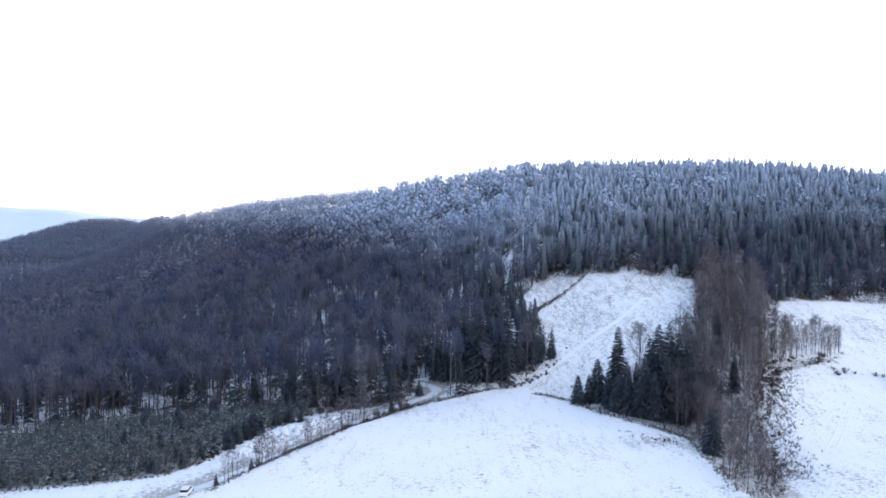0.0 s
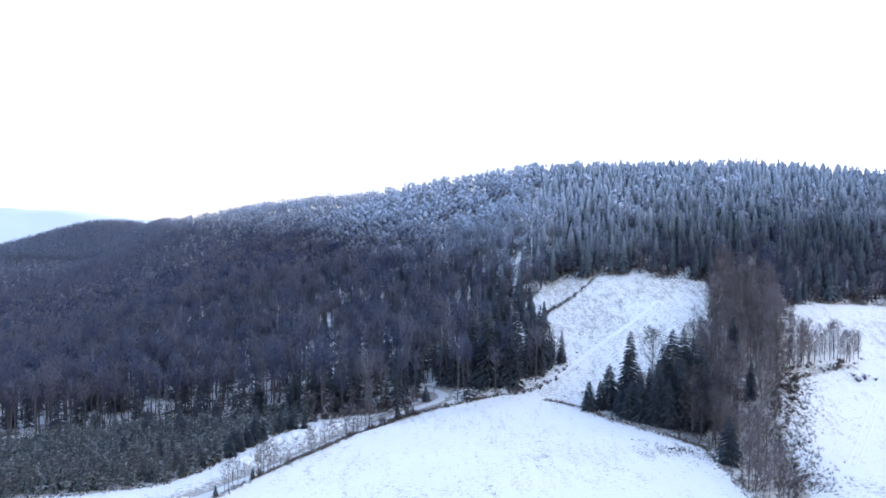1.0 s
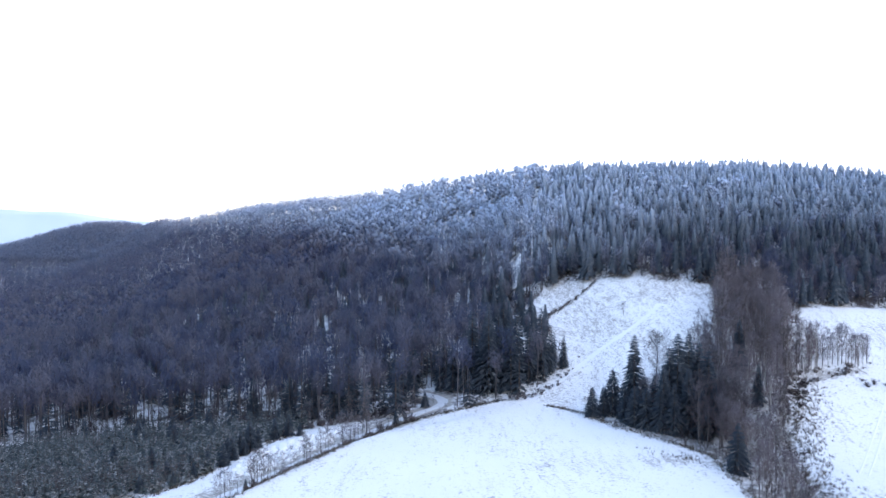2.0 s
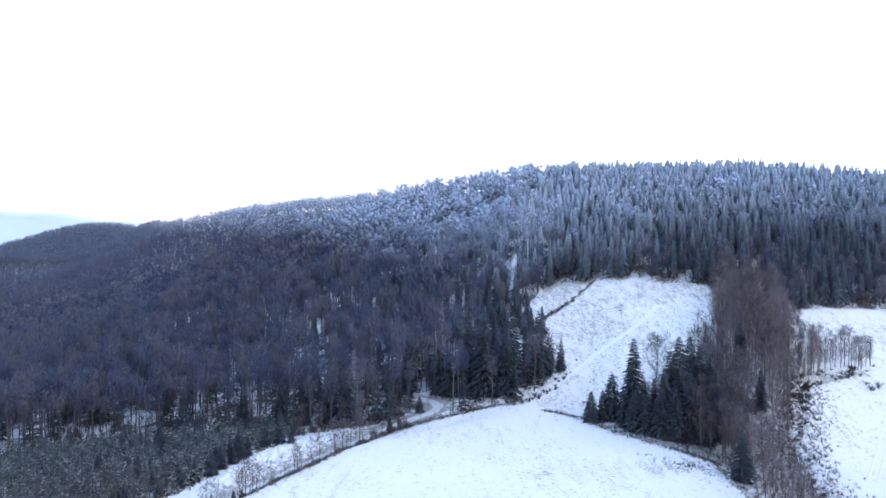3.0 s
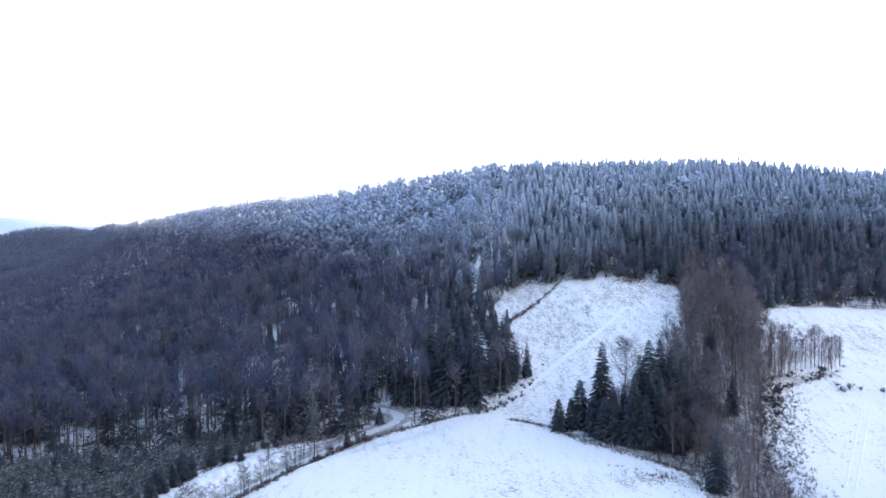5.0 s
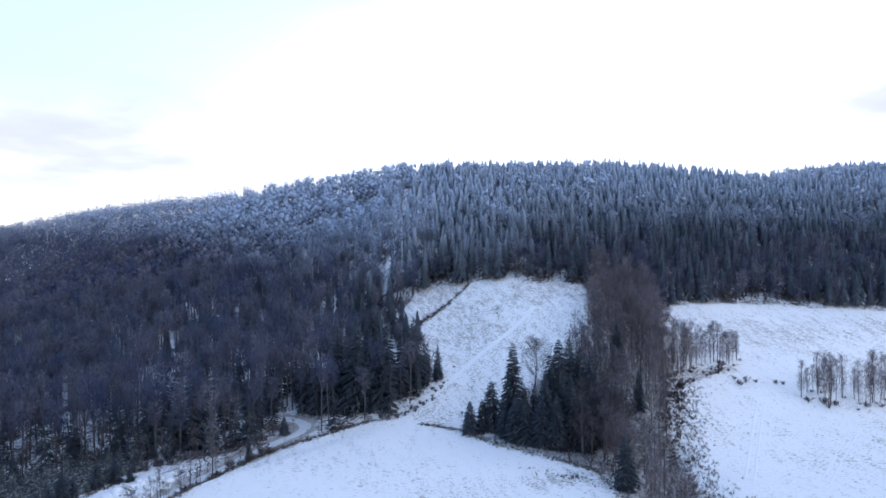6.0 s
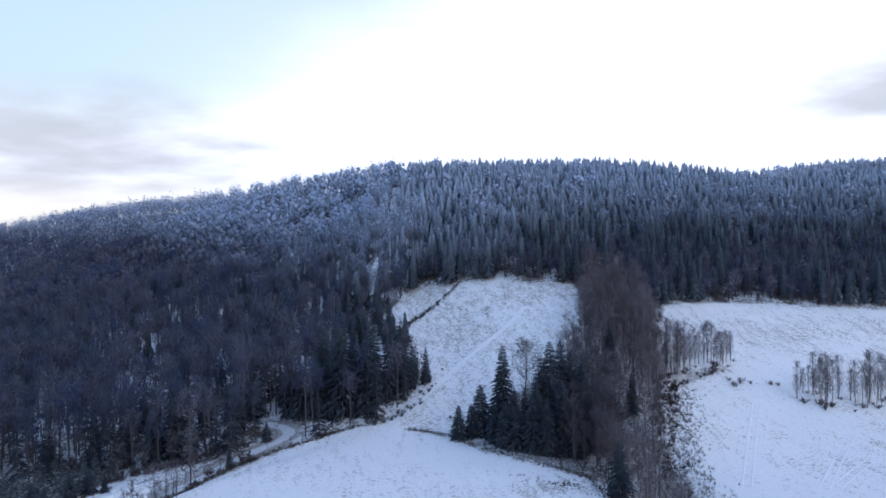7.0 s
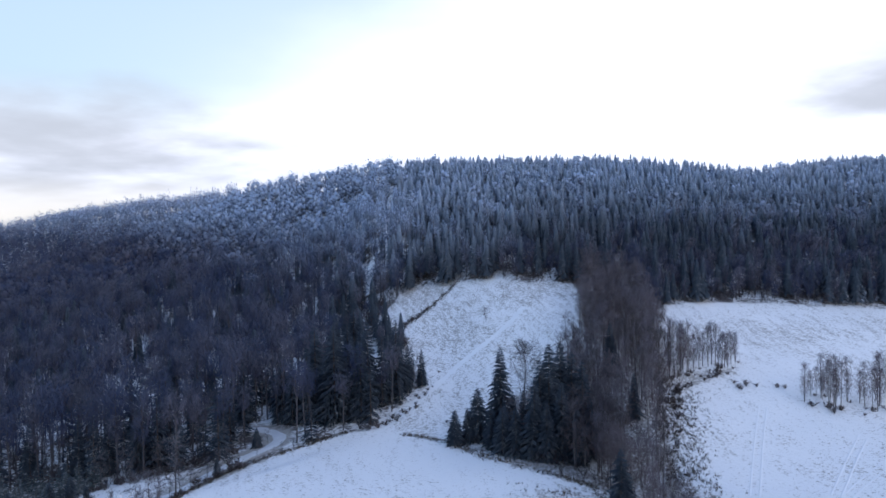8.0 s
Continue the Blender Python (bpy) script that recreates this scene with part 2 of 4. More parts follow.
def height(x, y):
    """The ground's height at x, y."""
    x, y = np.asarray(x, float), np.asarray(y, float)
    cy = np.interp(x, CREST_X, CREST_Y)
    cz = np.interp(x, CREST_X, CREST_Z)
    # wooded flank above the stream valley
    fy = 205 + 1.6 * softplus(-130 - x, 20) - 0.1 * softplus(x, 10)
    fz = -2 + 0.11 * np.minimum(x, 0) * (x > -250) + (x <= -250) * (-27.5 + 0.02 * (x + 250))
    s = np.clip((y - fy) / np.maximum(cy - fy, 50), 0, 2)
    left = fz + (cz - fz) * s ** 1.6
    # open meadows
    y0 = 205 - 42 * smooth(42, 86, x) + 0.12 * softplus(x - 90, 10)
    right = -1.5 + 0.275 * softplus(y - y0, 5) + 0.06 * softplus(y - 300, 12) - 2.2 * np.exp(-((x - 68) / 9) ** 2) * smooth(120, 150, y) * (1 - smooth(230, 260, y))
    # the near field ends in a bank along the lane
    d = -0.747 * (x + 45) + 0.664 * (y - 133)
    along = 0.664 * (x + 45) + 0.747 * (y - 133)
    d = d - 11 * np.exp(-((along - 48) / 34) ** 2)
    bank = smooth(0, 5, d) * 2.0 + 0.10 * softplus(d - 4, 4)
    w = smooth(-5, 40, x - 0.1 * (y - 230))
    near_left = np.maximum(-1.5 - bank, fz - 3)
    left = np.where(y > fy, left, fz)
    flank = near_left + (left - near_left) * smooth(-25, 15, y - fy)
    z = flank * (1 - w) + right * w
    z = smin(z, cz - 0.10 * np.maximum(y - cy, -40), 6)
    far = smooth(0, 300, y - cy)
    z = z * (1 - far) + np.minimum(z, -10) * far
    # hill beyond the saddle and a plain to the horizon
    hill = 76 * np.exp(-(((x + 740) / 165) ** 2 + ((y - 1500) / 260) ** 2)) - 35
    z = np.where(y > 900, np.maximum(z, hill), z)
    z = z + 0.5 * waves(x, y, 17, 1) * smooth(100, 130, y) * 0.6 + 1.6 * waves(x, y, 60, 2) * smooth(300, 400, y)
    return z


def inside(x, y, poly):
    """Which of the points lie in the polygon."""
    x, y = np.asarray(x, float), np.asarray(y, float)
    hit = np.zeros(x.shape, bool)
    for (ax, ay), (bx, by) in zip(poly, poly[1:] + poly[:1]):
        if ay == by:
            continue
        hit ^= ((ay > y) != (by > y)) & (x < (bx - ax) * (y - ay) / (by - ay) + ax)
    return hit


def polyline_distance(x, y, line):
    best = np.full(np.shape(x), 1e9)
    for (ax, ay), (bx, by) in zip(line, line[1:]):
        dx, dy = bx - ax, by - ay
        t = np.clip(((x - ax) * dx + (y - ay) * dy) / (dx * dx + dy * dy), 0, 1)
        best = np.minimum(best, np.hypot(x - ax - t * dx, y - ay - t * dy))
    return best


NEAR_FIELD = [(-45, 133), (-35, 155), (-25.5, 171), (-20, 187), (-7, 200), (14, 211), (24, 211), (37, 196), (44, 184), (55, 171), (62, 166), (59, 145), (57, 120), (50, -60), (-80, -60), (-70, 60)]
UPPER_FIELD = [(24, 211), (33.7, 223), (38, 232), (35, 262), (30, 285), (39, 296), (47.5, 305), (62.4, 295.5), (73, 284), (84, 276.5), (95, 275), (100.5, 273), (100.5, 268), (90, 242), (79, 223), (60, 214), (44, 200), (37, 196)]
RIGHT_FIELD = [(70, 138), (77, 160), (84, 180), (97, 203), (112, 230), (125, 252.4), (142, 254.5), (164, 254.5), (184, 250.5), (208, 247), (420, 232), (420, -60), (66, -60), (62, 110)]
BELT = [(37, 196), (44, 200), (60, 214), (79, 223), (90, 242), (101, 268), (104, 278), (120, 262), (112, 230), (97, 203), (84, 180), (77, 160), (70, 138), (66, 118), (57, 118), (59, 145), (62, 166), (55, 171), (44, 184)]
SCRUB = [(64, 128), (66, 146), (76, 166), (87, 189), (97, 203), (104, 205), (118, 208), (120, 205), (106, 200), (97, 195), (86, 176), (78, 158), (71, 138)]
PLANTATION = [(-133, 204), (-120, 210), (-98, 215), (-66, 212), (-42, 207), (-39, 200), (-44, 196), (-50, 185), (-54, 172), (-56, 160), (-62, 150), (-78, 147), (-97, 147), (-130, 140), (-150, 170)]
LANE = [(-72, 108), (-54, 133.5), (-48, 142.5), (-43.5, 150), (-37.5, 161), (-32, 171), (-26.5, 181), (-22.5, 188), (-18, 195.5), (-12.5, 203), (-8, 207), (-4, 210), (-2, 213.5), (-3, 217.5), (-6, 221.5), (-10, 224.5), (-26, 229)]
WOOD_ROAD = [(-64, 296), (-57, 288), (-50.5, 279), (-46, 268), (-44, 258), (-46, 246)]
GULLY = [(18.5, 214), (21, 219.5), (24, 227), (25, 243), (25, 262)]
CUT = [(30, 318), (33, 345), (44, 372), (49, 405), (58, 436), (66, 470), (70, 500)]


# thin places in the wood, where snow shows between the boles
GAPS = [(-14, 405, 8), (-26, 416, 9), (-3, 441, 8), (10, 400, 6), (23, 358, 7), (20, 363, 4), (43, 342, 2.5), (-59, 413, 9), (-66, 357, 7), (-72, 348, 5), (-60, 345, 6), (-58, 292, 6), (-72, 262, 8), (-82, 259, 7),
        (-102, 243, 5), (-126, 369, 7), (-33, 246, 4), (2, 288, 5), (-17, 286, 6), (-28, 298, 4), (-234, 465, 7), (-420, 766, 14), (-100, 400, 6), (-36, 380, 5), (-92, 310, 4), (-40, 330, 4)]


def in_gap(x, y):
    """Inside a thin place, each drawn out down the slope."""
    hit = np.zeros(np.shape(x), bool)
    for cx, cy, r in GAPS:
        hit |= ((x - cx * (y / cy)) / (0.95 * r)) ** 2 + ((y - cy + 6) / (r * 1.7)) ** 2 < 1
    return hit


def is_forest(x, y):
    """Where closed woodland grows on the hillside."""
    x, y = np.asarray(x, float), np.asarray(y, float)
    open_land = inside(x, y, NEAR_FIELD) | inside(x, y, UPPER_FIELD) | inside(x, y, RIGHT_FIELD) | inside(x, y, BELT) | inside(x, y, PLANTATION)
    lane_side = (x > -40) & (x < 2) & (y > 199 + 0.2 * (x + 38)) & (y > 190 + 0.9 * (x + 22))
    low = (y < 207) & (x < 20) & (x > -150) & ~lane_side
    return ~open_land & ~low & (polyline_distance(x, y, CUT) > 2.0 + 0.6 * (1 - smooth(380, 420, y))) & (polyline_distance(x, y, LANE) > 3.5) & (polyline_distance(x, y, WOOD_ROAD) > 3.6) & (polyline_distance(x, y, GULLY) > 1.9) & (y > 120)


def mesh_from(name, verts, faces, material, slots=None, smooth_faces=False, normals=None):
    me = bpy.data.meshes.new(name)
    verts, faces = np.asarray(verts, np.float32), np.asarray(faces, np.int32)
    k = faces.shape[1]
    me.vertices.add(len(verts))
    me.vertices.foreach_set("co", verts.ravel())
    me.loops.add(faces.size)
    me.loops.foreach_set("vertex_index", faces.ravel())
    me.polygons.add(len(faces))
    me.polygons.foreach_set("loop_start", np.arange(0, faces.size, k, dtype=np.int32))
    me.polygons.foreach_set("loop_total", np.full(len(faces), k, np.int32))
    for m in (material if isinstance(material, (list, tuple)) else [material]):
        me.materials.append(m)
    if slots is not None:
        me.polygons.foreach_set("material_index", np.asarray(slots, np.int32))
    if smooth_faces:
        me.polygons.foreach_set("use_smooth", np.ones(len(faces), bool))
    me.update(calc_edges=True)
    if normals is not None:
        me.polygons.foreach_set("use_smooth", np.ones(len(faces), bool))
        me.normals_split_custom_set_from_vertices(np.asarray(normals, np.float32))
    return me


def plant_attributes(me, top, tone):
    """How far up its plant each point lies, and a tone of the plant's own, both 0 to 1."""
    for key, values in (("top", top), ("tone", tone)):
        layer = me.attributes.new(key, "FLOAT", "POINT")
        layer.data.foreach_set("value", np.clip(values, 0, 1).astype(np.float32))


def stretched_axis(lo, hi, fine_lo, fine_hi, step, grow):
    """Even steps in the middle, ever wider ones towards both ends."""
    mid = list(np.arange(fine_lo, fine_hi + 0.1, step))
    s, up = step, [mid[-1]]
    while up[-1] < hi:
        s = min(s * grow, 150)
        up.append(up[-1] + s)
    s, down = step, [mid[0]]
    while down[-1] > lo:
        s = min(s * grow, 150)
        down.append(down[-1] - s)
    return np.array(down[:0:-1] + mid + up[1:])


gx = stretched_axis(-4200, 4200, -110, 190, 1.8, 1.06)
gy = stretched_axis(-1500, 4700, 120, 320, 1.8, 1.05)
GX, GY = np.meshgrid(gx, gy)
GZ = height(GX, GY)
nx, ny = len(gx), len(gy)
i0 = (np.arange(ny - 1)[:, None] * nx + np.arange(nx - 1)[None]).ravel()
ground_mesh = mesh_from("ground", np.stack([GX, GY, GZ], -1).reshape(-1, 3), np.stack([i0, i0 + 1, i0 + nx + 1, i0 + nx], 1), MAT["ground"], smooth_faces=True)
wood = np.maximum(is_forest(GX, GY) * (1 - 0.7 * in_gap(GX, GY)), 0.5 * (inside(GX, GY, BELT) & (GX < 62 + (GY - 140) * 0.36))) * (GY < 1900)
rough = 0.26 * inside(GX, GY, UPPER_FIELD) + 0.5 * inside(GX, GY, BELT) + 0.75 * inside(GX, GY, PLANTATION) + 0.35 * inside(GX, GY, SCRUB) + 0.04 * inside(GX, GY, RIGHT_FIELD)
rough = rough + 0.3 * np.exp(-(np.hypot((GX - 165) / 26, (GY - 232) / 11)) ** 2)
rough = rough + 0.9 * np.exp(-(polyline_distance(GX, GY, LANE) / 7) ** 2) * (~inside(GX, GY, NEAR_FIELD))
rough = rough + 0.4 * np.exp(-(np.hypot((GX - 52) / 10, (GY - 162) / 5)) ** 2)
for key, values in (("wood", wood), ("rough", rough)):
    layer = ground_mesh.attributes.new(key, "FLOAT", "POINT")
    layer.data.foreach_set("value", np.clip(values, 0, 1).ravel().astype(np.float32))
tagged(new("ground", ground_mesh), "snow-covered meadows and wooded hillside with dry grass", "ground", kind="structure")


def ribbon(name, line, width, lift, material, step=1.5):
    """A draped strip along a line in plan."""
    pts = [np.array(p, float) for p in line]
    dense = []
    for k in range(len(pts) - 1):
        p0, p1, p2, p3 = pts[max(k - 1, 0)], pts[k], pts[k + 1], pts[min(k + 2, len(pts) - 1)]
        n = max(2, int(np.linalg.norm(p2 - p1) / step))
        for t in np.linspace(0, 1, n, endpoint=False):
            dense.append(0.5 * (2 * p1 + (p2 - p0) * t + (2 * p0 - 5 * p1 + 4 * p2 - p3) * t * t + (3 * p1 - p0 - 3 * p2 + p3) * t ** 3))
    dense = np.array(dense + [pts[-1]])
    tang = np.gradient(dense, axis=0)
    side = np.stack([tang[:, 1], -tang[:, 0]], 1) / np.linalg.norm(tang, axis=1)[:, None]
    wob = 1 + 0.15 * np.sin(np.arange(len(dense)) * 0.9) + 0.1 * np.sin(np.arange(len(dense)) * 2.3)
    cols = [-0.5, -0.25, 0.0, 0.25, 0.5]
    v = []
    for c in cols:
        p = dense + side * (width * c * wob)[:, None]
        z = height(p[:, 0], p[:, 1]) + lift * (1.0 if abs(c) < 0.4 else -0.6)
        v.append(np.c_[p, z])
    v = np.stack(v, 1).reshape(-1, 3)
    n, k = len(dense), len(cols)
    i = (np.arange(n - 1)[:, None] * k + np.arange(k - 1)[None]).ravel()
    return mesh_from(name, v, np.stack([i, i + 1, i + k + 1, i + k], 1), material, smooth_faces=True)


# far hills closing the valley
def far_hills(name, distance, base, tops, label, material):
    a = np.linspace(-1.25, 1.25, 240)
    z = np.interp(a, [t[0] for t in tops], [t[1] for t in tops]) + 10 * np.sin(a * 23) + 6 * np.sin(a * 61 + 1)
    rows = []
    for k, (r, f) in enumerate(((distance - 700, 0.0), (distance - 420, 0.35), (distance - 180, 0.8), (distance, 1.0), (distance + 250, 0.3))):
        zz = base + (z - base) * f + (12 * np.sin(a * 37 + k) if 0 < f < 1 else 0)
        rows.append(np.stack([np.sin(a) * r, np.cos(a) * r, zz], 1))
    v = np.concatenate(rows)
    n = len(a)
    i = (np.arange(len(rows) - 1)[:, None] * n + np.arange(n - 1)[None]).ravel()
    tagged(new(name, mesh_from(name, v, np.stack([i, i + 1, i + n + 1, i + n], 1), material, smooth_faces=True)), label, "hills", kind="structure")


far_hills("backdrop_hills", 4200, -60, [(-1.3, 160), (-0.75, 150), (-0.57, 158), (-0.50, 120), (-0.42, 85), (-0.3, 70), (1.3, 60)], "snowy mountain range in the distance, haze painted in as pale blue", MAT["far"])

# ---- trees ----


class Shape:
    """Collects triangles of one plant, by material slot, with soft normals that follow the whole crown."""

    def __init__(self, middle=0.0, flat=1.0, lift=0.0):
        self.v, self.n, self.f, self.s = [], [], [], []
        self.middle, self.flat, self.lift = middle, flat, lift

    def soft(self, p):
        r = math.hypot(p[0], p[1]) + 0.3
        n = np.array((p[0], p[1], (p[2] - self.middle) * self.flat + self.lift * r))
        return n / (np.linalg.norm(n) + 1e-6)

    def tri(self, a, b, c, slot):
        n = len(self.v)
        if slot == 1:
            soft = [self.soft(p) for p in (a, b, c)]
            face = np.cross(np.subtract(b, a), np.subtract(c, a))
            if face @ (soft[0] + soft[1] + soft[2]) < 0:
                b, c = c, b
                soft = [soft[0], soft[2], soft[1]]
            self.n += [tuple(q) for q in soft]
        else:
            self.n += [(0, 0, 0)] * 3
        self.v += [a, b, c]
        self.f.append((n, n + 1, n + 2))
        self.s.append(slot)

    def sprig(self, a, b, c, n):
        """A twig with a given normal."""
        k = len(self.v)
        if np.cross(np.subtract(b, a), np.subtract(c, a)) @ n < 0:
            b, c = c, b
        self.v += [tuple(a), tuple(b), tuple(c)]
        self.n += [tuple(n)] * 3
        self.f.append((k, k + 1, k + 2))
        self.s.append(1)

    def clump(self, r, centre, size, tall):
        """The close inner twigs of a lobe, as one uneven mass."""
        g = (1 + 5 ** 0.5) / 2
        k = len(self.v)
        for q in ((-1, g, 0), (1, g, 0), (-1, -g, 0), (1, -g, 0), (0, -1, g), (0, 1, g), (0, -1, -g), (0, 1, -g), (g, 0, -1), (g, 0, 1), (-g, 0, -1), (-g, 0, 1)):
            q = np.array(q) / math.hypot(1, g)
            p = centre + q * (size, size, size * tall) * r.uniform(0.62, 1.3)
            n = q + self.soft(p) * 0.9
            self.v.append(tuple(p))
            self.n.append(tuple(n / np.linalg.norm(n)))
        for f in ((0, 11, 5), (0, 5, 1), (0, 1, 7), (0, 7, 10), (0, 10, 11), (1, 5, 9), (5, 11, 4), (11, 10, 2), (10, 7, 6), (7, 1, 8), (3, 9, 4), (3, 4, 2), (3, 2, 6), (3, 6, 8), (3, 8, 9), (4, 9, 5), (2, 4, 11), (6, 2, 10), (8, 6, 7), (9, 8, 1)):
            self.f.append(tuple(k + i for i in f))
            self.s.append(1)

    def tube(self, points, radii, sides, slot):
        n0 = len(self.v)
        for p, r in zip(points, radii):
            for k in range(sides):
                a = 2 * math.pi * k / sides
                self.v.append((p[0] + r * math.cos(a), p[1] + r * math.sin(a), p[2]))
                self.n.append((math.cos(a), math.sin(a), 0.0))
        for j in range(len(points) - 1):
            for k in range(sides):
                a, b = n0 + j * sides + k, n0 + j * sides + (k + 1) % sides
                self.f += [(a, b, a + sides), (b, b + sides, a + sides)]
                self.s += [slot, slot]

    def arrays(self):
        return np.array(self.v, float), np.array(self.f, int), np.array(self.s, int), np.array(self.n, float)


def bare_tree(seed, h, spread, start, limbs, twigs, twig_len, twig_w, upright=0.7, sides=5, blades=True, up=0.55):
    """A leafless tree: wavy tapered trunk, rising limbs, many fine twigs."""
    r = random.Random(seed)
    s = Shape(h * (0.30 + 0.45 * start + 0.12), 0.8, 0.25)
    lean = (r.uniform(-0.04, 0.04) * h, r.uniform(-0.04, 0.04) * h)
    ph = r.uniform(0, 6)

    def stem(f):
        return np.array((lean[0] * f + 0.012 * h * math.sin(4 * f + ph), lean[1] * f + 0.012 * h * math.cos(5 * f + ph), h * f))

    rad = 0.009 * h + 0.03
    s.tube([stem(f) + (0, 0, -0.3 if f == 0 else 0) for f in (0, 0.3, 0.6, 0.95)], [rad, rad * 0.75, rad * 0.45, rad * 0.1], sides, 0)
    spots = []
    for k in range(limbs):
        f = start + (0.93 - start) * (k + r.random()) / limbs
        a = k * 2.4 + r.uniform(-0.5, 0.5)
        q = (f - start) / (1 - start)
        length = spread * (0.55 + 0.75 * math.sin(math.pi * min(1, 0.25 + 0.75 * q)) * (1 - 0.35 * q)) * r.uniform(0.75, 1.15)
        rise = upright * r.uniform(0.7, 1.2)
        p0 = stem(f)
        out = np.array((math.cos(a), math.sin(a), 0.0))
        p1 = p0 + out * length * 0.5 + (0, 0, length * rise * 0.45)
        p2 = p0 + out * length * 0.9 + (0, 0, length * rise * 1.15)
        if p2[2] > h * 1.04:
            p2[2] = h * 1.04
        if blades:
            w = np.array((-out[1], out[0], 0.4)) * rad * 0.3
            s.tri(tuple(p0 - w), tuple(p0 + w), tuple(p1), 0)
            s.tri(tuple(p1 - w * 0.6), tuple(p1 + w * 0.6), tuple(p2), 0)
        else:
            s.tube([p0, p1, p2], [rad * 0.32 * (1 - 0.5 * q), rad * 0.2 * (1 - 0.4 * q), 0.015], 3, 0)
        spots.append((p0, p1, p2, length))
    for k in range(twigs):
        p0, p1, p2, length = spots[r.randrange(len(spots))] if r.random() > 0.12 else (stem(0.75), stem(0.88), stem(0.99), spread)
        t = 1 - 0.75 * r.random() ** 1.4
        base = p0 + (p1 - p0) * 2 * t if t < 0.5 else p1 + (p2 - p1) * (2 * t - 1)
        d = np.array((r.gauss(0, 1), r.gauss(0, 1), r.gauss(up, 0.7)))
        d = d / np.linalg.norm(d) * twig_len * r.uniform(0.5, 1.2)
        w = np.cross(d, (r.gauss(0, 1), r.gauss(0, 1), r.gauss(0, 1)))
        w = w / (np.linalg.norm(w) + 1e-6) * twig_w * r.uniform(0.6, 1.2)
        m = base + d * 0.55 + w * r.uniform(-1, 1)
        s.tri(tuple(base - w * 0.5), tuple(m + w), tuple(base + d), 1)
    return s.arrays()


def wood_beech(seed, h, spread, start, lobes, twigs, length, width, limbs=5, lobe=0.44, shell=0.45, core=0.62):
    """A leafless tree of the closed wood: long bare bole, rising limbs, and a domed crown whose fine twigs gather in lobes."""
    r = random.Random(seed)
    s = Shape(h * (0.30 + 0.55 * start), 0.9, 0.30)
    rad, ph = 0.009 * h + 0.05, r.uniform(0, 6.28)
    bend = (0.02 * h * math.cos(ph), 0.02 * h * math.sin(ph))
    s.tube([(0, 0, -0.4), (bend[0], bend[1], h * 0.45), (0, 0, h * 0.86)], [rad, rad * 0.72, rad * 0.25], 3, 0)

    def reach(q):
        return spread * (0.38 + 0.62 * q / 0.55 if q < 0.55 else math.sqrt(max(0.04, 1 - ((q - 0.55) / 0.46) ** 2)))

    for k in range(limbs):
        a, q = ph + k * 2.4, r.uniform(0.35, 0.75)
        p0 = np.array((bend[0], bend[1], h * (start + 0.10 * k / limbs - 0.06)))
        out = np.array((math.cos(a), math.sin(a), 0.0))
        p1 = out * reach(q) * 0.7 + (0, 0, h * (start + (1 - start) * q))
        w = np.array((-out[1], out[0], 0.3)) * rad * 0.5
        s.tri(tuple(p0 - w), tuple(p0 + w), tuple(p1), 0)
    centres = []
    for k in range(lobes):
        q = 0.22 + 0.66 * (k + r.uniform(0.2, 0.8)) / lobes
        a = ph + k * 2.4 + r.uniform(-0.4, 0.4)
        o = reach(q) * r.uniform(0.45, 0.68)
        centres.append((np.array((o * math.cos(a), o * math.sin(a), h * (start + (1 - start) * q))), spread * lobe * r.uniform(0.85, 1.15)))
    tall = min(1.3, h * (1 - start) / spread * 0.5)
    if shell > 0.6:
        for c, size in centres:
            s.clump(r, c, size * core, tall)
    for k in range(twigs):
        c, size = centres[k % lobes]
        u = np.array((r.gauss(0, 1), r.gauss(0, 1), r.gauss(0.2, 1)))
        u = u / np.linalg.norm(u)
        p = c + u * (size, size, size * tall) * (shell + (1.06 - shell) * r.random() ** 0.6)
        d = u * 0.45 + np.array((p[0], p[1], 0.0)) / spread * 0.4 + (r.gauss(0, 0.3), r.gauss(0, 0.3), r.uniform(0.5, 1.1))
        n = u + s.soft(p) * 0.9
        n = n / np.linalg.norm(n)
        d = d - n * (d @ n) * 0.75
        d = d / np.linalg.norm(d) * length * r.uniform(0.6, 1.3)
        w = np.cross(d, n + 0.35 * np.array((r.gauss(0, 1), r.gauss(0, 1), r.gauss(0, 1))))
        w = w / (np.linalg.norm(w) + 1e-6) * width * r.uniform(0.6, 1.2)
        s.sprig(p - w * 0.5 - d * 0.45, p + w * 0.5 - d * 0.45, p + d * 0.55, n)
    return s.arrays()


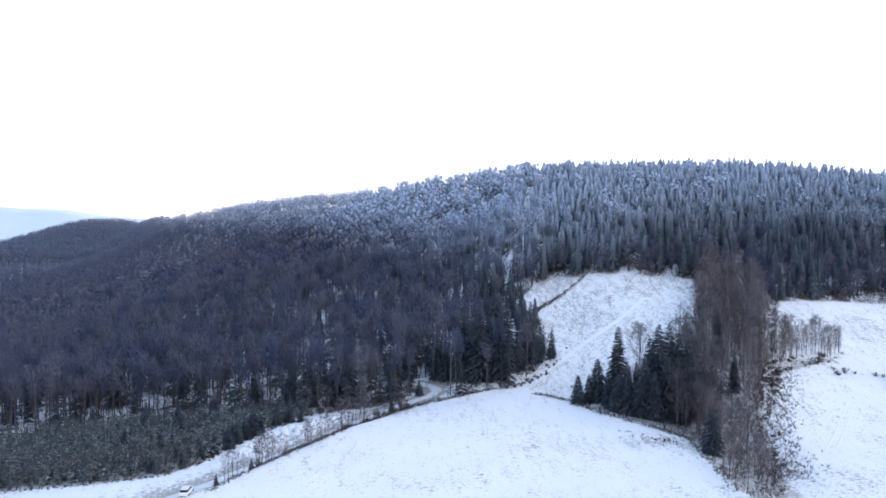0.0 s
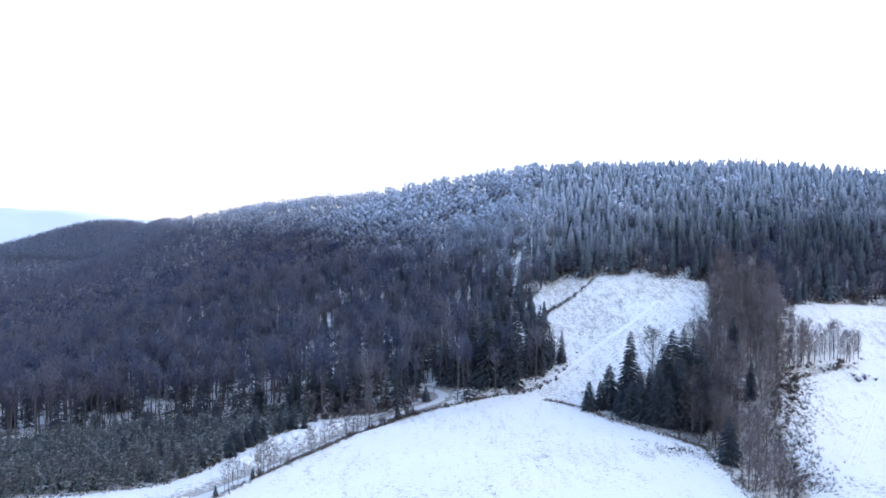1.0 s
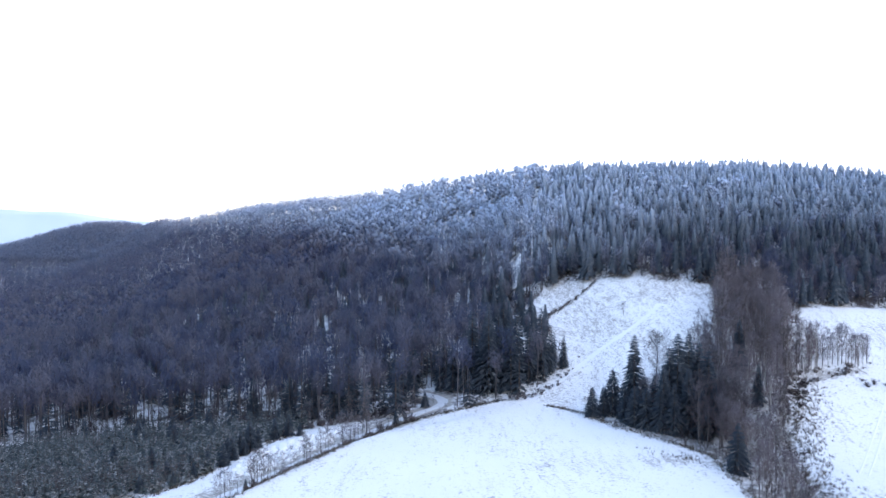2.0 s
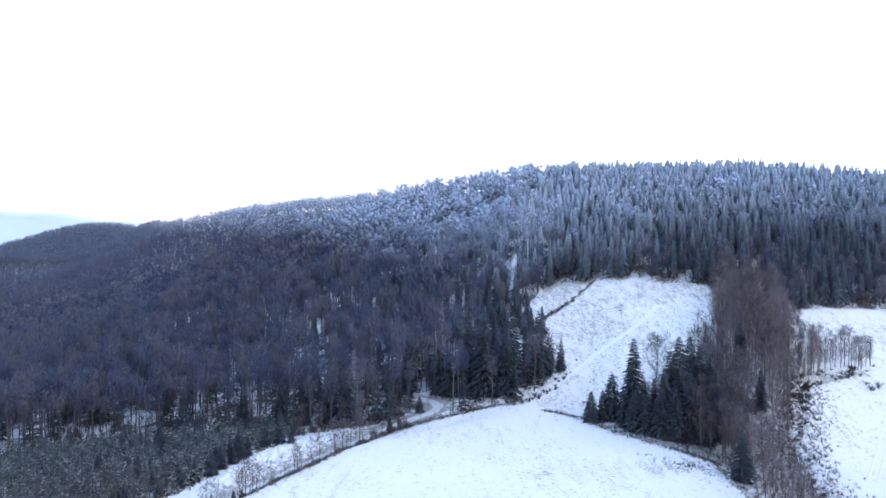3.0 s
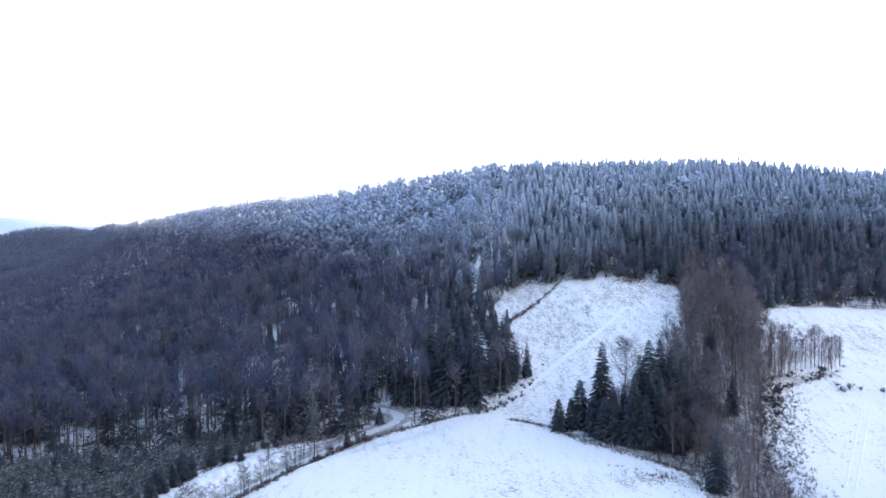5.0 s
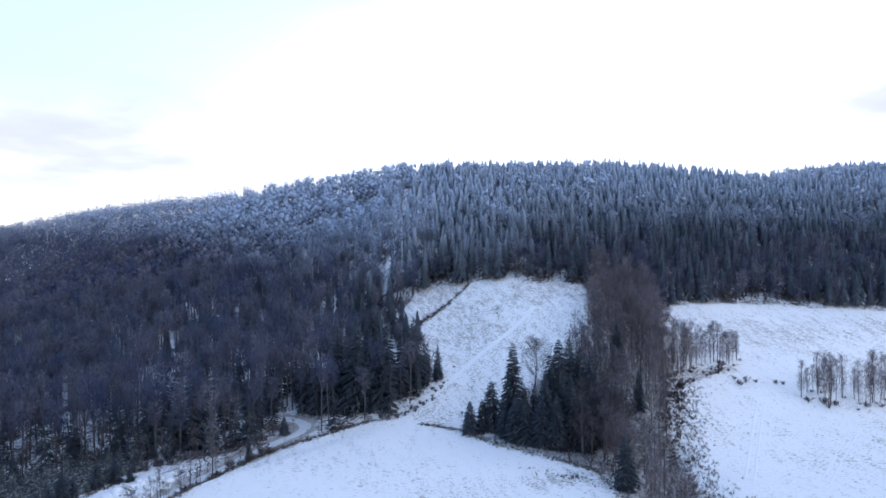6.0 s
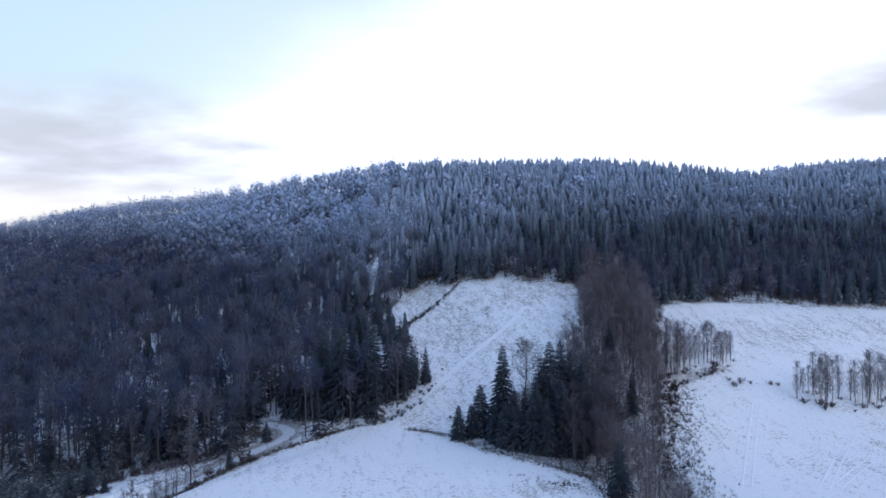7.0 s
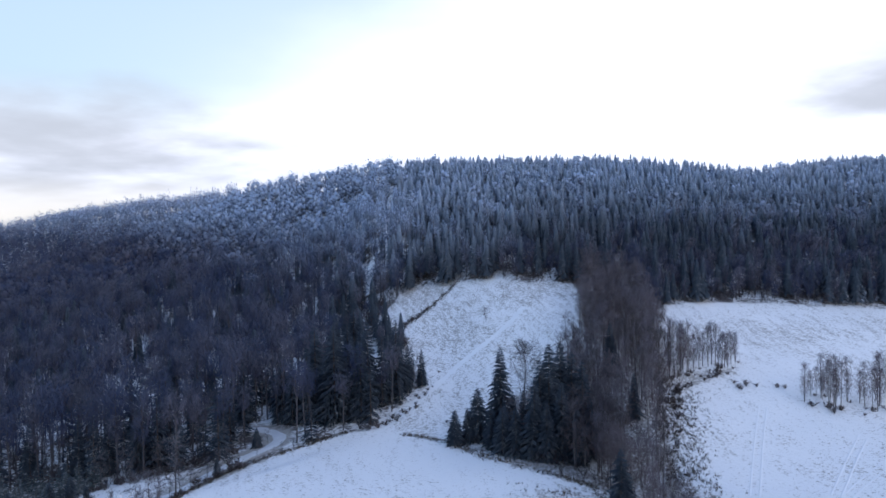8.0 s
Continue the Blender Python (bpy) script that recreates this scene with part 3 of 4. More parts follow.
def spruce(seed, h, width, whorls, arms, fine=False, start=0.08):
    """A conifer: straight trunk and drooping whorls of needle sprays, narrow at the top."""
    r = random.Random(seed)
    s = Shape(0.0, 0.0, 0.8)
    rad = 0.011 * h + 0.03
    s.tube([(0, 0, -0.3), (0, 0, h * 0.5), (0, 0, h * 0.98)], [rad, rad * 0.6, 0.02], 5, 0)
    for k in range(whorls):
        f = start + (0.97 - start) * (k / (whorls - 1)) ** 0.92
        reach = width * ((1 - f) ** 0.72) * (0.9 if k % 2 else 1.08) + 0.12
        reach *= 0.75 + 0.25 * min(1, (f - start) / 0.12 + 0.4)
        for j in range(arms):
            a = 2 * math.pi * (j + 0.5 * (k % 2)) / arms + r.uniform(-0.3, 0.3)
            L = reach * r.uniform(0.72, 1.2)
            out, side = np.array((math.cos(a), math.sin(a), 0.0)), np.array((-math.sin(a), math.cos(a), 0.0))
            z = h * f + r.uniform(-0.55, 0.55) * h / whorls
            droop = L * (0.42 - 0.75 * f * f) * r.uniform(0.8, 1.2)
            base = np.array((0, 0, z + 0.10 * L))
            tip = out * L + (0, 0, z - droop)
            if not fine:
                mid = out * L * 0.55 + (0, 0, z - droop * 0.25)
                w = side * L * r.uniform(0.26, 0.38)
                sag = (0, 0, -0.16 * L)
                s.tri(tuple(base), tuple(mid - w + sag), tuple(tip), 1)
                s.tri(tuple(base), tuple(tip), tuple(mid + w + sag), 1)
            else:
                for q in (0.25, 0.45, 0.65, 0.85):
                    root = base + (tip - base) * q + (0, 0, 0.10 * L * q * (1 - q) * 4)
                    reach_q = L * 0.46 * (1.1 - 0.6 * q)
                    for sg in (-1, 1):
                        end = root + out * reach_q * 0.75 + side * sg * reach_q * r.uniform(0.7, 1.1) + (0, 0, -reach_q * r.uniform(0.3, 0.75))
                        back_p = root - out * reach_q * 0.45 + (0, 0, -0.12 * reach_q)
                        s.tri(tuple(root + (0, 0, 0.03)), tuple(back_p), tuple(end), 1)
                s.tri(tuple(base + (tip - base) * 0.55 + side * L * 0.10), tuple(base + (tip - base) * 0.55 - side * L * 0.10), tuple(tip), 1)
    s.tri((-0.08, 0, h * 0.93), (0.08, 0, h * 0.93), (0, 0, h * 1.02), 1)
    s.tri((0, -0.08, h * 0.93), (0, 0.08, h * 0.93), (0, 0, h * 1.02), 1)
    return s.arrays()


def spire_spruce(seed, h, width, tiers, arms, full=1.0):
    """A narrow conifer of the wooded slopes: a slim core hung all over with drooping boughs, no two at one level."""
    r = random.Random(seed)
    s = Shape(0.0, 0.0, 0.35)
    s.tube([(0, 0, -0.4), (0, 0, h * 0.3)], [0.2, 0.15], 3, 0)
    turn = r.uniform(0, 6.28)
    core = [(0.5 * full * width * math.cos(turn + k * 1.257), 0.5 * full * width * math.sin(turn + k * 1.257), h * 0.10) for k in range(5)]
    for k in range(5):
        s.tri((0.0, 0.0, h * 0.97), core[k], core[(k + 1) % 5], 1)
    for k in range(tiers):
        for j in range(arms):
            f = 0.10 + 0.86 * ((k + r.uniform(0, 1)) / tiers) ** 0.92
            a = turn + 2 * math.pi * (j + 0.5 * (k % 2) + r.uniform(-0.3, 0.3)) / arms
            R = (width * (1 - f) ** 0.72 + 0.10) * r.uniform(0.75, 1.2)
            out, side = np.array((math.cos(a), math.sin(a), 0.0)), np.array((-math.sin(a), math.cos(a), 0.0))
            z = h * f
            w = side * (0.14 + 0.30 * full * R) * r.uniform(0.8, 1.2)
            drop = (0.35 + 0.50 * R) * r.uniform(0.8, 1.3)
            root = out * R * 0.22 + (0, 0, z + drop * 0.55)
            s.tri(tuple(root), tuple(out * R * 0.72 - w + (0, 0, z - drop * 0.30)), tuple(out * R + w * 0.25 + (0, 0, z - drop * 0.62)), 1)
            s.tri(tuple(root), tuple(out * R + w * 0.25 + (0, 0, z - drop * 0.62)), tuple(out * R * 0.72 + w + (0, 0, z - drop * 0.25)), 1)
    s.tri((-0.13, 0, h * 0.9), (0.13, 0, h * 0.9), (0, 0, h * 1.04), 1)
    s.tri((0, -0.13, h * 0.9), (0, 0.13, h * 0.9), (0, 0, h * 1.04), 1)
    return s.arrays()


def shrub(seed, h, stems, twigs, wide=1.0):
    r = random.Random(seed)
    s = Shape(h * 0.2, 1.0, 0.2)
    ends = []
    for k in range(stems):
        a, o = r.uniform(0, 6.28), r.uniform(0.1, 0.6)
        b = np.array((r.uniform(-0.25, 0.25) * h, r.uniform(-0.25, 0.25) * h, -0.1))
        e = b + (math.cos(a) * o * h * wide, math.sin(a) * o * h * wide, h * r.uniform(0.6, 1.0))
        m = (b + e) / 2 + (0, 0, 0.12 * h)
        s.tube([b, m, e], [0.035, 0.022, 0.006], 3, 0)
        ends.append((b, m, e))
    for k in range(twigs):
        b, m, e = r.choice(ends)
        t = r.uniform(0.2, 1)
        p = b + (m - b) * 2 * t if t < 0.5 else m + (e - m) * (2 * t - 1)
        d = np.array((r.gauss(0, 1), r.gauss(0, 1), r.gauss(0.6, 0.6)))
        d = d / np.linalg.norm(d) * h * r.uniform(0.15, 0.4)
        w = np.cross(d, (r.gauss(0, 1), r.gauss(0, 1), r.gauss(0, 1)))
        w = w / (np.linalg.norm(w) + 1e-6) * 0.045
        s.tri(tuple(p - w), tuple(p + w), tuple(p + d), 1)
    return s.arrays()


def plant_many(name, shapes, x, y, scale, materials, label, category, seed, squash=0.12):
    """One woodland mesh: each spot takes a copy of one of the shapes, turned and scaled."""
    rng = np.random.default_rng(seed)
    z = height(x, y)
    pick = rng.integers(0, len(shapes), len(x))
    turn = rng.uniform(0, 2 * math.pi, len(x))
    tall = 1 + rng.uniform(-squash, squash, len(x))
    vs, fs, ss, ns, tops, tones, base = [], [], [], [], [], [], 0
    for k, (v, f, slot, nrm) in enumerate(shapes):
        idx = np.where(pick == k)[0]
        if not len(idx):
            continue
        c, sn = np.cos(turn[idx])[:, None], np.sin(turn[idx])[:, None]
        sc = scale[idx][:, None]
        px = (v[:, 0] * c - v[:, 1] * sn) * sc + x[idx][:, None]
        py = (v[:, 0] * sn + v[:, 1] * c) * sc + y[idx][:, None]
        pz = v[:, 2] * sc * tall[idx][:, None] + z[idx][:, None]
        vs.append(np.stack([px, py, pz], -1).reshape(-1, 3))
        ns.append(np.stack([nrm[:, 0] * c - nrm[:, 1] * sn, nrm[:, 0] * sn + nrm[:, 1] * c, nrm[:, 2] + 0 * c], -1).reshape(-1, 3))
        fs.append((f[None] + (base + np.arange(len(idx)) * len(v))[:, None, None]).reshape(-1, 3))
        ss.append(np.tile(slot, len(idx)))
        tops.append(np.tile(v[:, 2] / v[:, 2].max(), len(idx)))
        tones.append(np.repeat(rng.random(len(idx)), len(v)))
        base += len(idx) * len(v)
    me = mesh_from(name, np.concatenate(vs), np.concatenate(fs), materials, np.concatenate(ss), normals=np.concatenate(ns))
    plant_attributes(me, np.concatenate(tops), np.concatenate(tones))
    return tagged(new(name, me), label, category, kind="stuff")


def scatter(x0, x1, y0, y1, step, seed):
    rng = np.random.default_rng(seed)
    X, Y = np.meshgrid(np.arange(x0, x1, step), np.arange(y0, y1, step))
    X = X + rng.uniform(-0.46, 0.46, X.shape) * step
    Y = Y + rng.uniform(-0.46, 0.46, Y.shape) * step
    return X.ravel(), Y.ravel(), rng


def in_reach(x, y, margin=0.02):
    """The wedge of land that the flight looks over, with some margin."""
    a = np.arctan2(x, y + 10)
    return (a > -0.60 - margin) & (a < 0.79 + margin)


def spruce_share(x, y):
    """How much of the wood is spruce: the hillside east of the cut, the meadow corner, scattered elsewhere."""
    cut_x = 30 + (y - 322) * 0.245
    east = smooth(-4, 10, x - cut_x)
    up = smooth(28, 56, height(x, y))
    share = 0.13 + east * (0.20 + 0.66 * up)
    share = share + 0.48 * np.exp(-(np.hypot((x - 24) / 17, (y - 250) / 42)) ** 2) * (1 - east * up)
    share = share + 0.25 * np.exp(-(np.hypot((x + 20) / 40, (y - 225) / 18)) ** 2)
    share = share + 0.30 * smooth(0.15, 0.8, waves(x, y, 22, 5)) * (y < 420) * (1 - east)
    return np.clip(share, 0, 0.95)


bx, by, bs = [], [], []
for x0, x1, y0, y1, step, seed in ((-330, -15, 192, 270, 4.7, 22), (-330, -15, 270, 420, 5.5, 23), (-15, 60, 192, 420, 5.4, 11), (60, 420, 250, 330, 4.3, 12), (60, 300, 330, 500, 4.0, 18), (300, 620, 330, 620, 5.6, 24), (-420, 60, 420, 640, 7.0, 13), (-1000, 60, 640, 1480, 9.7, 14)):
    X, Y, rng = scatter(x0, x1, y0, y1, step, seed)
    cyc = np.interp(X, CREST_X, CREST_Y)
    keep = is_forest(X, Y) & in_reach(X, Y) & (Y < cyc + 14) & (Y > 150) & (~in_gap(X, Y) | (rng.random(len(X)) < 0.25)) & ~((X < -530) & (Y > 1180))
    bx.append(X[keep]), by.append(Y[keep]), bs.append(np.full(keep.sum(), step))
X, Y, rng = scatter(-420, 60, 640, 1000, 7.5, 21)     # close canopy along the crest
cyc = np.interp(X, CREST_X, CREST_Y)
keep = is_forest(X, Y) & in_reach(X, Y) & (Y < cyc + 12) & (Y > cyc - 30)
bx.append(X[keep]), by.append(Y[keep]), bs.append(np.full(keep.sum(), 7.5))
FX, FY, FS = np.concatenate(bx), np.concatenate(by), np.concatenate(bs)
rng = np.random.default_rng(5)
conifer = rng.random(len(FX)) < spruce_share(FX, FY)
size = rng.uniform(0.62, 1.2, len(FX)) ** 0.9
size = np.where(conifer, rng.uniform(0.68, 1.18, len(FX)), size)
size = np.where((FX > 60) & (FY > 330) & ~conifer, size * 0.74, size)
corner = (FX > 14) & (FX < 40) & (FY > 222) & (FY < 290)
size = np.where(corner, size * 0.62, size)
size = np.where((FX > 60) & (FY < 330), size * 0.85, size)
near = (FY < 420) & ((FX < 60) | (FY < 330))
mid = ~near & (FY < 640)
beech_near = [wood_beech(100 + k, 19.5, 3.4, 0.50, 8, 260, 1.8, 0.21) for k in range(8)]
beech_mid = [wood_beech(120 + k, 15.0, 4.8, 0.08, 7, 195, 1.15, 0.56, 4, 0.56, 0.62, 0.46) for k in range(8)]
beech_far = [wood_beech(140 + k, 16.5, 5.8, 0.14, 6, 88, 1.7, 0.95, 0, 0.60, 0.55) for k in range(6)]
beech_edge = [wood_beech(150 + k, 14.0, 2.9, 0.10, 10, 300, 1.6, 0.17) for k in range(5)]
spruce_near = [spire_spruce(160 + k, 16.5, 3.3, 22, 8, 0.5) for k in range(6)]
spruce_front = [spruce(190 + k, 16.0, 3.3, 13, 7, True, 0.05) for k in range(4)]
spruce_mid = [spire_spruce(170 + k, 10.5, 3.1, 9, 6, 0.88) for k in range(8)]
spruce_far = [spire_spruce(180 + k, 13, 3.4, 7, 5) for k in range(4)]
fringe = near & (((FX > 60) & (FY < 300)) | ((FX > 26) & (FY > 284) & (FY < 325)))
front = near & ~fringe & (FX < 40) & (FY < 248)
for zone, beech, fir in ((front, beech_near, spruce_front), (near & ~fringe & ~front, beech_near, spruce_near), (fringe, beech_edge, spruce_near), (mid, beech_mid, spruce_mid), (~near & ~mid, beech_far, spruce_far)):
    k = zone & ~conifer
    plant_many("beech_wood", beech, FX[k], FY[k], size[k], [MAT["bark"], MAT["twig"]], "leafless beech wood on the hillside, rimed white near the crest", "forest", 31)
    k = zone & conifer
    plant_many("spruce_wood", fir, FX[k], FY[k], size[k] * 1.0, [MAT["bark_spruce"], MAT["needle"]], "dark spruce wood on the hillside, frosted near the crest", "forest", 32)
# wooded hill beyond the saddle
X, Y, rng = scatter(-1150, -430, 1180, 1560, 8.8, 15)
keep = (height(X, Y) > -25) & (X < -530)
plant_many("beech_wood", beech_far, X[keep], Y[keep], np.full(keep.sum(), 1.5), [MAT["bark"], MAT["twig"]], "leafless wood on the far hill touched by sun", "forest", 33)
# undergrowth below the trees and in the belt
X, Y, rng = scatter(-150, 240, 190, 330, 5.0, 16)
keep = is_forest(X, Y) & in_reach(X, Y) & (rng.random(len(X)) < 0.4)
X2, Y2, rng = scatter(55, 120, 120, 275, 2.6, 17)
X4, Y4, rng = scatter(-120, -15, 195, 236, 2.7, 20)
keep4 = is_forest(X4, Y4)
X3, Y3, rng = scatter(20, 270, 235, 330, 3.4, 19)
keep3 = is_forest(X3, Y3) & (Y3 < 268 + 28 * (X3 < 118) + 10 * (X3 < 60))
keep2 = inside(X2, Y2, BELT) & (X2 < 70 + (Y2 - 140) * 0.42)
X, Y = np.concatenate([X[keep], X2[keep2], X3[keep3], X4[keep4]]), np.concatenate([Y[keep], Y2[keep2], Y3[keep3], Y4[keep4]])
plant_many("undergrowth", [shrub(600 + k, 2.8, 3, 34) for k in range(4)], X, Y, np.random.default_rng(6).uniform(0.6, 1.4, len(X)) * np.where((X > 20) & (Y > 235), 1.5, 1.0), [MAT["bark"], MAT["twig_under"]], "brown leafless undergrowth between the trees", "undergrowth", 34)


def part(name, arrays, slot, material, parent, label="", tone=0.5):
    """One material's share of a plant as a mesh under its thing."""
    v, f, s, nrm = arrays
    f = f[s == slot]
    used = np.unique(f)
    back_index = np.full(len(v), -1)
    back_index[used] = np.arange(len(used))
    me = mesh_from(name, v[used], back_index[f], material, normals=nrm[used])
    plant_attributes(me, v[used, 2] / v[:, 2].max(), np.full(len(used), tone))
    ob = new(name, me)
    ob.parent = parent
    if label:
        ob["label"] = label
    return ob


def tree_thing(name, arrays, trunk_mat, crown_mat, label, category, group=""):
    root = tagged(new(name), label, category, group)
    part("trunk", arrays, 0, trunk_mat, root)
    part("crown", arrays, 1, crown_mat, root)
    root.empty_display_size = 0.3
    return root


def stand(proto, x, y, scale=1.0, turn=0.0, first=False, sink=0.0):
    m = pose(x, y, float(height(x, y)) - sink, 0, 0, turn) @ Matrix.Diagonal((scale, scale, scale, 1))
    if first:
        proto.matrix_basis = m
        return proto
    return copy_thing_at(proto, m)


def copy_thing_at(proto, m):
    ob = copy_thing(proto, m)
    ob.matrix_basis = m
    return ob


class Stock:
    """Prototypes of one kind of plant: the first spot takes the prototype, later ones a copy."""

    def __init__(self, makers, heights):
        self.makers, self.heights, self.made = makers, heights, {}

    def put(self, k, x, y, h, turn):
        k = k % len(self.makers)
        first = k not in self.made
        if first:
            self.made[k] = self.makers[k]()
        return stand(self.made[k], x, y, h / self.heights[k], turn, first)


def make(name, arrays_of, trunk, crown, label, category, group):
    return lambda: tree_thing(name, arrays_of(), MAT[trunk], MAT[crown], label, category, group)


rnd = random.Random(77)

# ---- spruce clump at the head of the tree belt ----
clump = Stock([make("spruce_tree", lambda k=k: spruce(300 + k, 20, (4.2, 4.7, 3.8)[k], 30, 12, True, 0.02), "bark_spruce", "needle",
                    "dark green spruce with drooping boughs in the clump", "tree", "spruces in the meadow clump") for k in range(3)], [20, 20, 20])
small_spruce = Stock([make("spruce_tree", lambda k=k: spruce(310 + k, 9, (2.9, 2.6)[k], 20, 11, True, 0.0), "bark_spruce", "needle",
                           "small dense dark spruce branched to the ground", "tree", "small spruces") for k in range(2)], [9, 9])
CLUMP = [(51.9, 201, 21), (60.1, 189, 24.5), (63.3, 190, 24.5), (54.8, 184, 17), (56.6, 181, 13), (65.7, 189, 22), (67.5, 187, 20),
         (60.7, 182.5, 17), (80.4, 187, 11), (83.8, 207, 14), (63.3, 180, 12.5), (54.8, 192, 13), (57.4, 187.5, 21), (67.4, 182.5, 13), (59, 186, 19), (53, 195, 12), (66, 196, 17)]
for k, (x, y, h) in enumerate(CLUMP):
    clump.put(k, x, y, h, k * 77)
for k, (x, y, h) in enumerate([(39.1, 195.8, 8.3), (42.4, 196.7, 8.3), (45.1, 197.7, 12.5), (48.2, 187, 10.4), (50.8, 185.2, 10.6), (47.3, 194, 9.5), (53.7, 183, 11), (62.3, 156.5, 11), (49.5, 190, 10), (46.5, 191, 7)]):
    small_spruce.put(k, x, y, h, k * 50)

# ---- single leafless trees in and by the meadow ----
round_tree = Stock([make("bare_tree", lambda: bare_tree(330, 16, 3.3, 0.38, 44, 1500, 1.3, 0.055, 0.75, 6, False, 0.6), "bark", "bark", "leafless round-crowned tree standing behind the spruces", "tree", "")], [16])
round_tree.put(0, 59.1, 205, 18.8, 20)
sapling = Stock([make("bare_sapling", lambda k=k: bare_tree(340 + k, 6, 1.3, 0.18, 12, 240, 0.85, 0.05, 1.0, 4, True, 0.9), "bark", "twig_birch", "thin leafless sapling in snow", "tree", "saplings") for k in range(3)], [6, 6, 6])
for k, (x, y, h) in enumerate([(80.4, 230, 8), (63.1, 257, 5), (81, 226, 6), (84, 233, 5)]):
    sapling.put(k, x, y, h, k * 60)

# ---- tree belt along the gully ----
DENSE = [(69, 202), (71, 212), (82, 223), (91.5, 242), (101, 266), (108, 272), (117, 258), (112, 236), (100, 209), (91, 194), (83.5, 177), (77, 166), (70, 154), (64, 128), (57, 128), (60, 146), (64, 166), (60, 176), (68, 190)]
belt = Stock([make("birch_tree", lambda k=k: bare_tree(350 + k, 14, (2.3, 2.7, 2.1, 2.5)[k], 0.22, 20, 760, 1.5, 0.045, 1.1, 4, True, 1.0), ("bark_belt", "bark_birch", "bark_belt", "bark")[k], ("twig_belt", "twig_belt", "twig_belt", "twig_shrub")[k],
                   ("tall grey-barked leafless tree in the belt", "tall pale-barked leafless birch in the belt")[k == 1], "tree", "trees of the belt") for k in range(4)], [14] * 4)
BELT_SPRUCE = [(80.4, 187), (83.8, 207), (62.3, 156.5)]
X, Y, _ = scatter(55, 120, 126, 275, 3.3, 41)
count = 0
for x, y in zip(X, Y):
    if inside(np.array([x]), np.array([y]), DENSE)[0] and count < 300:
        if any(abs(s) < 2.4 and -2 < q < 13 for s, q in ((x - cx + (cy - y) * 0.40, cy - y) for cx, cy in BELT_SPRUCE)):
            continue
        belt.put(rnd.randrange(4), float(x), float(y), rnd.uniform(8.5, 16.5) * (0.62 if y < 150 else 0.82 if y < 172 else 1.0), rnd.uniform(0, 360))
        count += 1

for k, (x, y, h) in enumerate([(64, 178, 11), (62, 173, 10), (66, 175, 12), (68, 180, 12.5), (64, 169, 10), (65.5, 172, 11), (72, 186, 13), (70, 183, 12), (60.5, 180, 8), (62, 184, 12), (55, 190, 12.5), (57, 193, 13), (53, 189.5, 11.5), (59.5, 191, 13), (51.5, 192, 11),
                               (66.5, 184.5, 13), (69, 176, 11), (71, 179, 12), (61.5, 176.5, 8.5), (67, 170, 10), (70, 190, 14), (74, 192, 14)]):
    belt.put((0, 2, 3)[k % 3], x, y, h, k * 67)

# ---- birch groves on the right meadow ----
birch = Stock([make("birch_tree", lambda k=k: bare_tree(370 + k, 11, (1.6, 1.3, 1.8)[k], 0.12, 34, 850, 1.1, 0.032, 1.3, 3, True, 1.1), ("bark_birch", "bark", "bark_birch")[k], "twig_belt",
                    "slender leafless birch in a small grove on snow", "tree", "birches of the meadow groves") for k in range(3)], [11] * 3)
GROVE_A = [(96.5, 203, 12.5), (99, 204, 13), (101, 205, 14), (100.6, 203, 12.5), (104, 207, 12.5), (104, 204, 14), (106.5, 207, 9.5), (108.5, 208, 9), (110, 207.6, 8.5), (113.3, 208.6, 10.6), (114.8, 209.6, 11.5), (116, 209.6, 10.7),
           (117.4, 208.5, 9), (117.7, 207.5, 9.2), (119, 208, 9), (121, 209.5, 8.6), (122.8, 210.5, 8), (94.5, 197.5, 10), (98.4, 198, 7.5), (102, 209, 13), (106, 211, 11), (112, 212, 9)]
GROVE_B = [(127.7, 189, 9.5), (131.4, 191.3, 6.5), (133.5, 192, 7), (133.3, 190.4, 11), (135.6, 191, 9), (133.3, 187.4, 12), (133.8, 185.7, 12.5), (135.6, 186, 11), (139.3, 188.2, 11), (142, 187.2, 8), (142, 185.6, 11), (143, 184.4, 10), (145.5, 185, 13.5), (147, 184.2, 12.5), (150, 186, 12), (149, 189, 11), (153, 187, 10)]
for k, (x, y, h) in enumerate(GROVE_A + GROVE_B):
    birch.put(k, x, y, h, k * 47)
    birch.put(k + 1, x + rnd.uniform(-1.6, 1.6), y + rnd.uniform(-1.5, 2.0), h * rnd.uniform(0.5, 0.85), k * 31)

# ---- spruces at the wood's edge ----
edge = Stock([make("spruce_tree", lambda k=k: spruce(380 + k, 20, (3.8, 4.3)[k], 26, 10, True, 0.04), "bark_spruce", "needle",
                   "tall dark spruce at the edge of the wood", "tree", "spruces at the wood's edge") for k in range(2)], [20, 20])
EDGE = [(36.8, 229.5, 10.7), (29.3, 227, 21), (18.7, 217.5, 20.5), (12, 219, 26), (1, 223, 17), (7.2, 226, 25), (14.8, 218.5, 16.5), (21.2, 224, 23), (25.1, 224, 19), (9.9, 220, 18), (5, 221.5, 20), (-1.8, 227, 18), (-40.9, 210, 15), (-34, 208, 15),
        (-25.2, 210, 12), (-29, 210, 11), (17, 246, 18), (14, 254, 19), (-33.6, 213, 16), (32.3, 227, 8.5), (33, 230, 12), (20, 234, 18), (12, 234, 20), (-12, 231, 17), (-48, 212, 14), (-60, 216, 14), (20, 262, 17)]
for k, (x, y, h) in enumerate(EDGE):
    edge.put(k, x, y, h, k * 61)
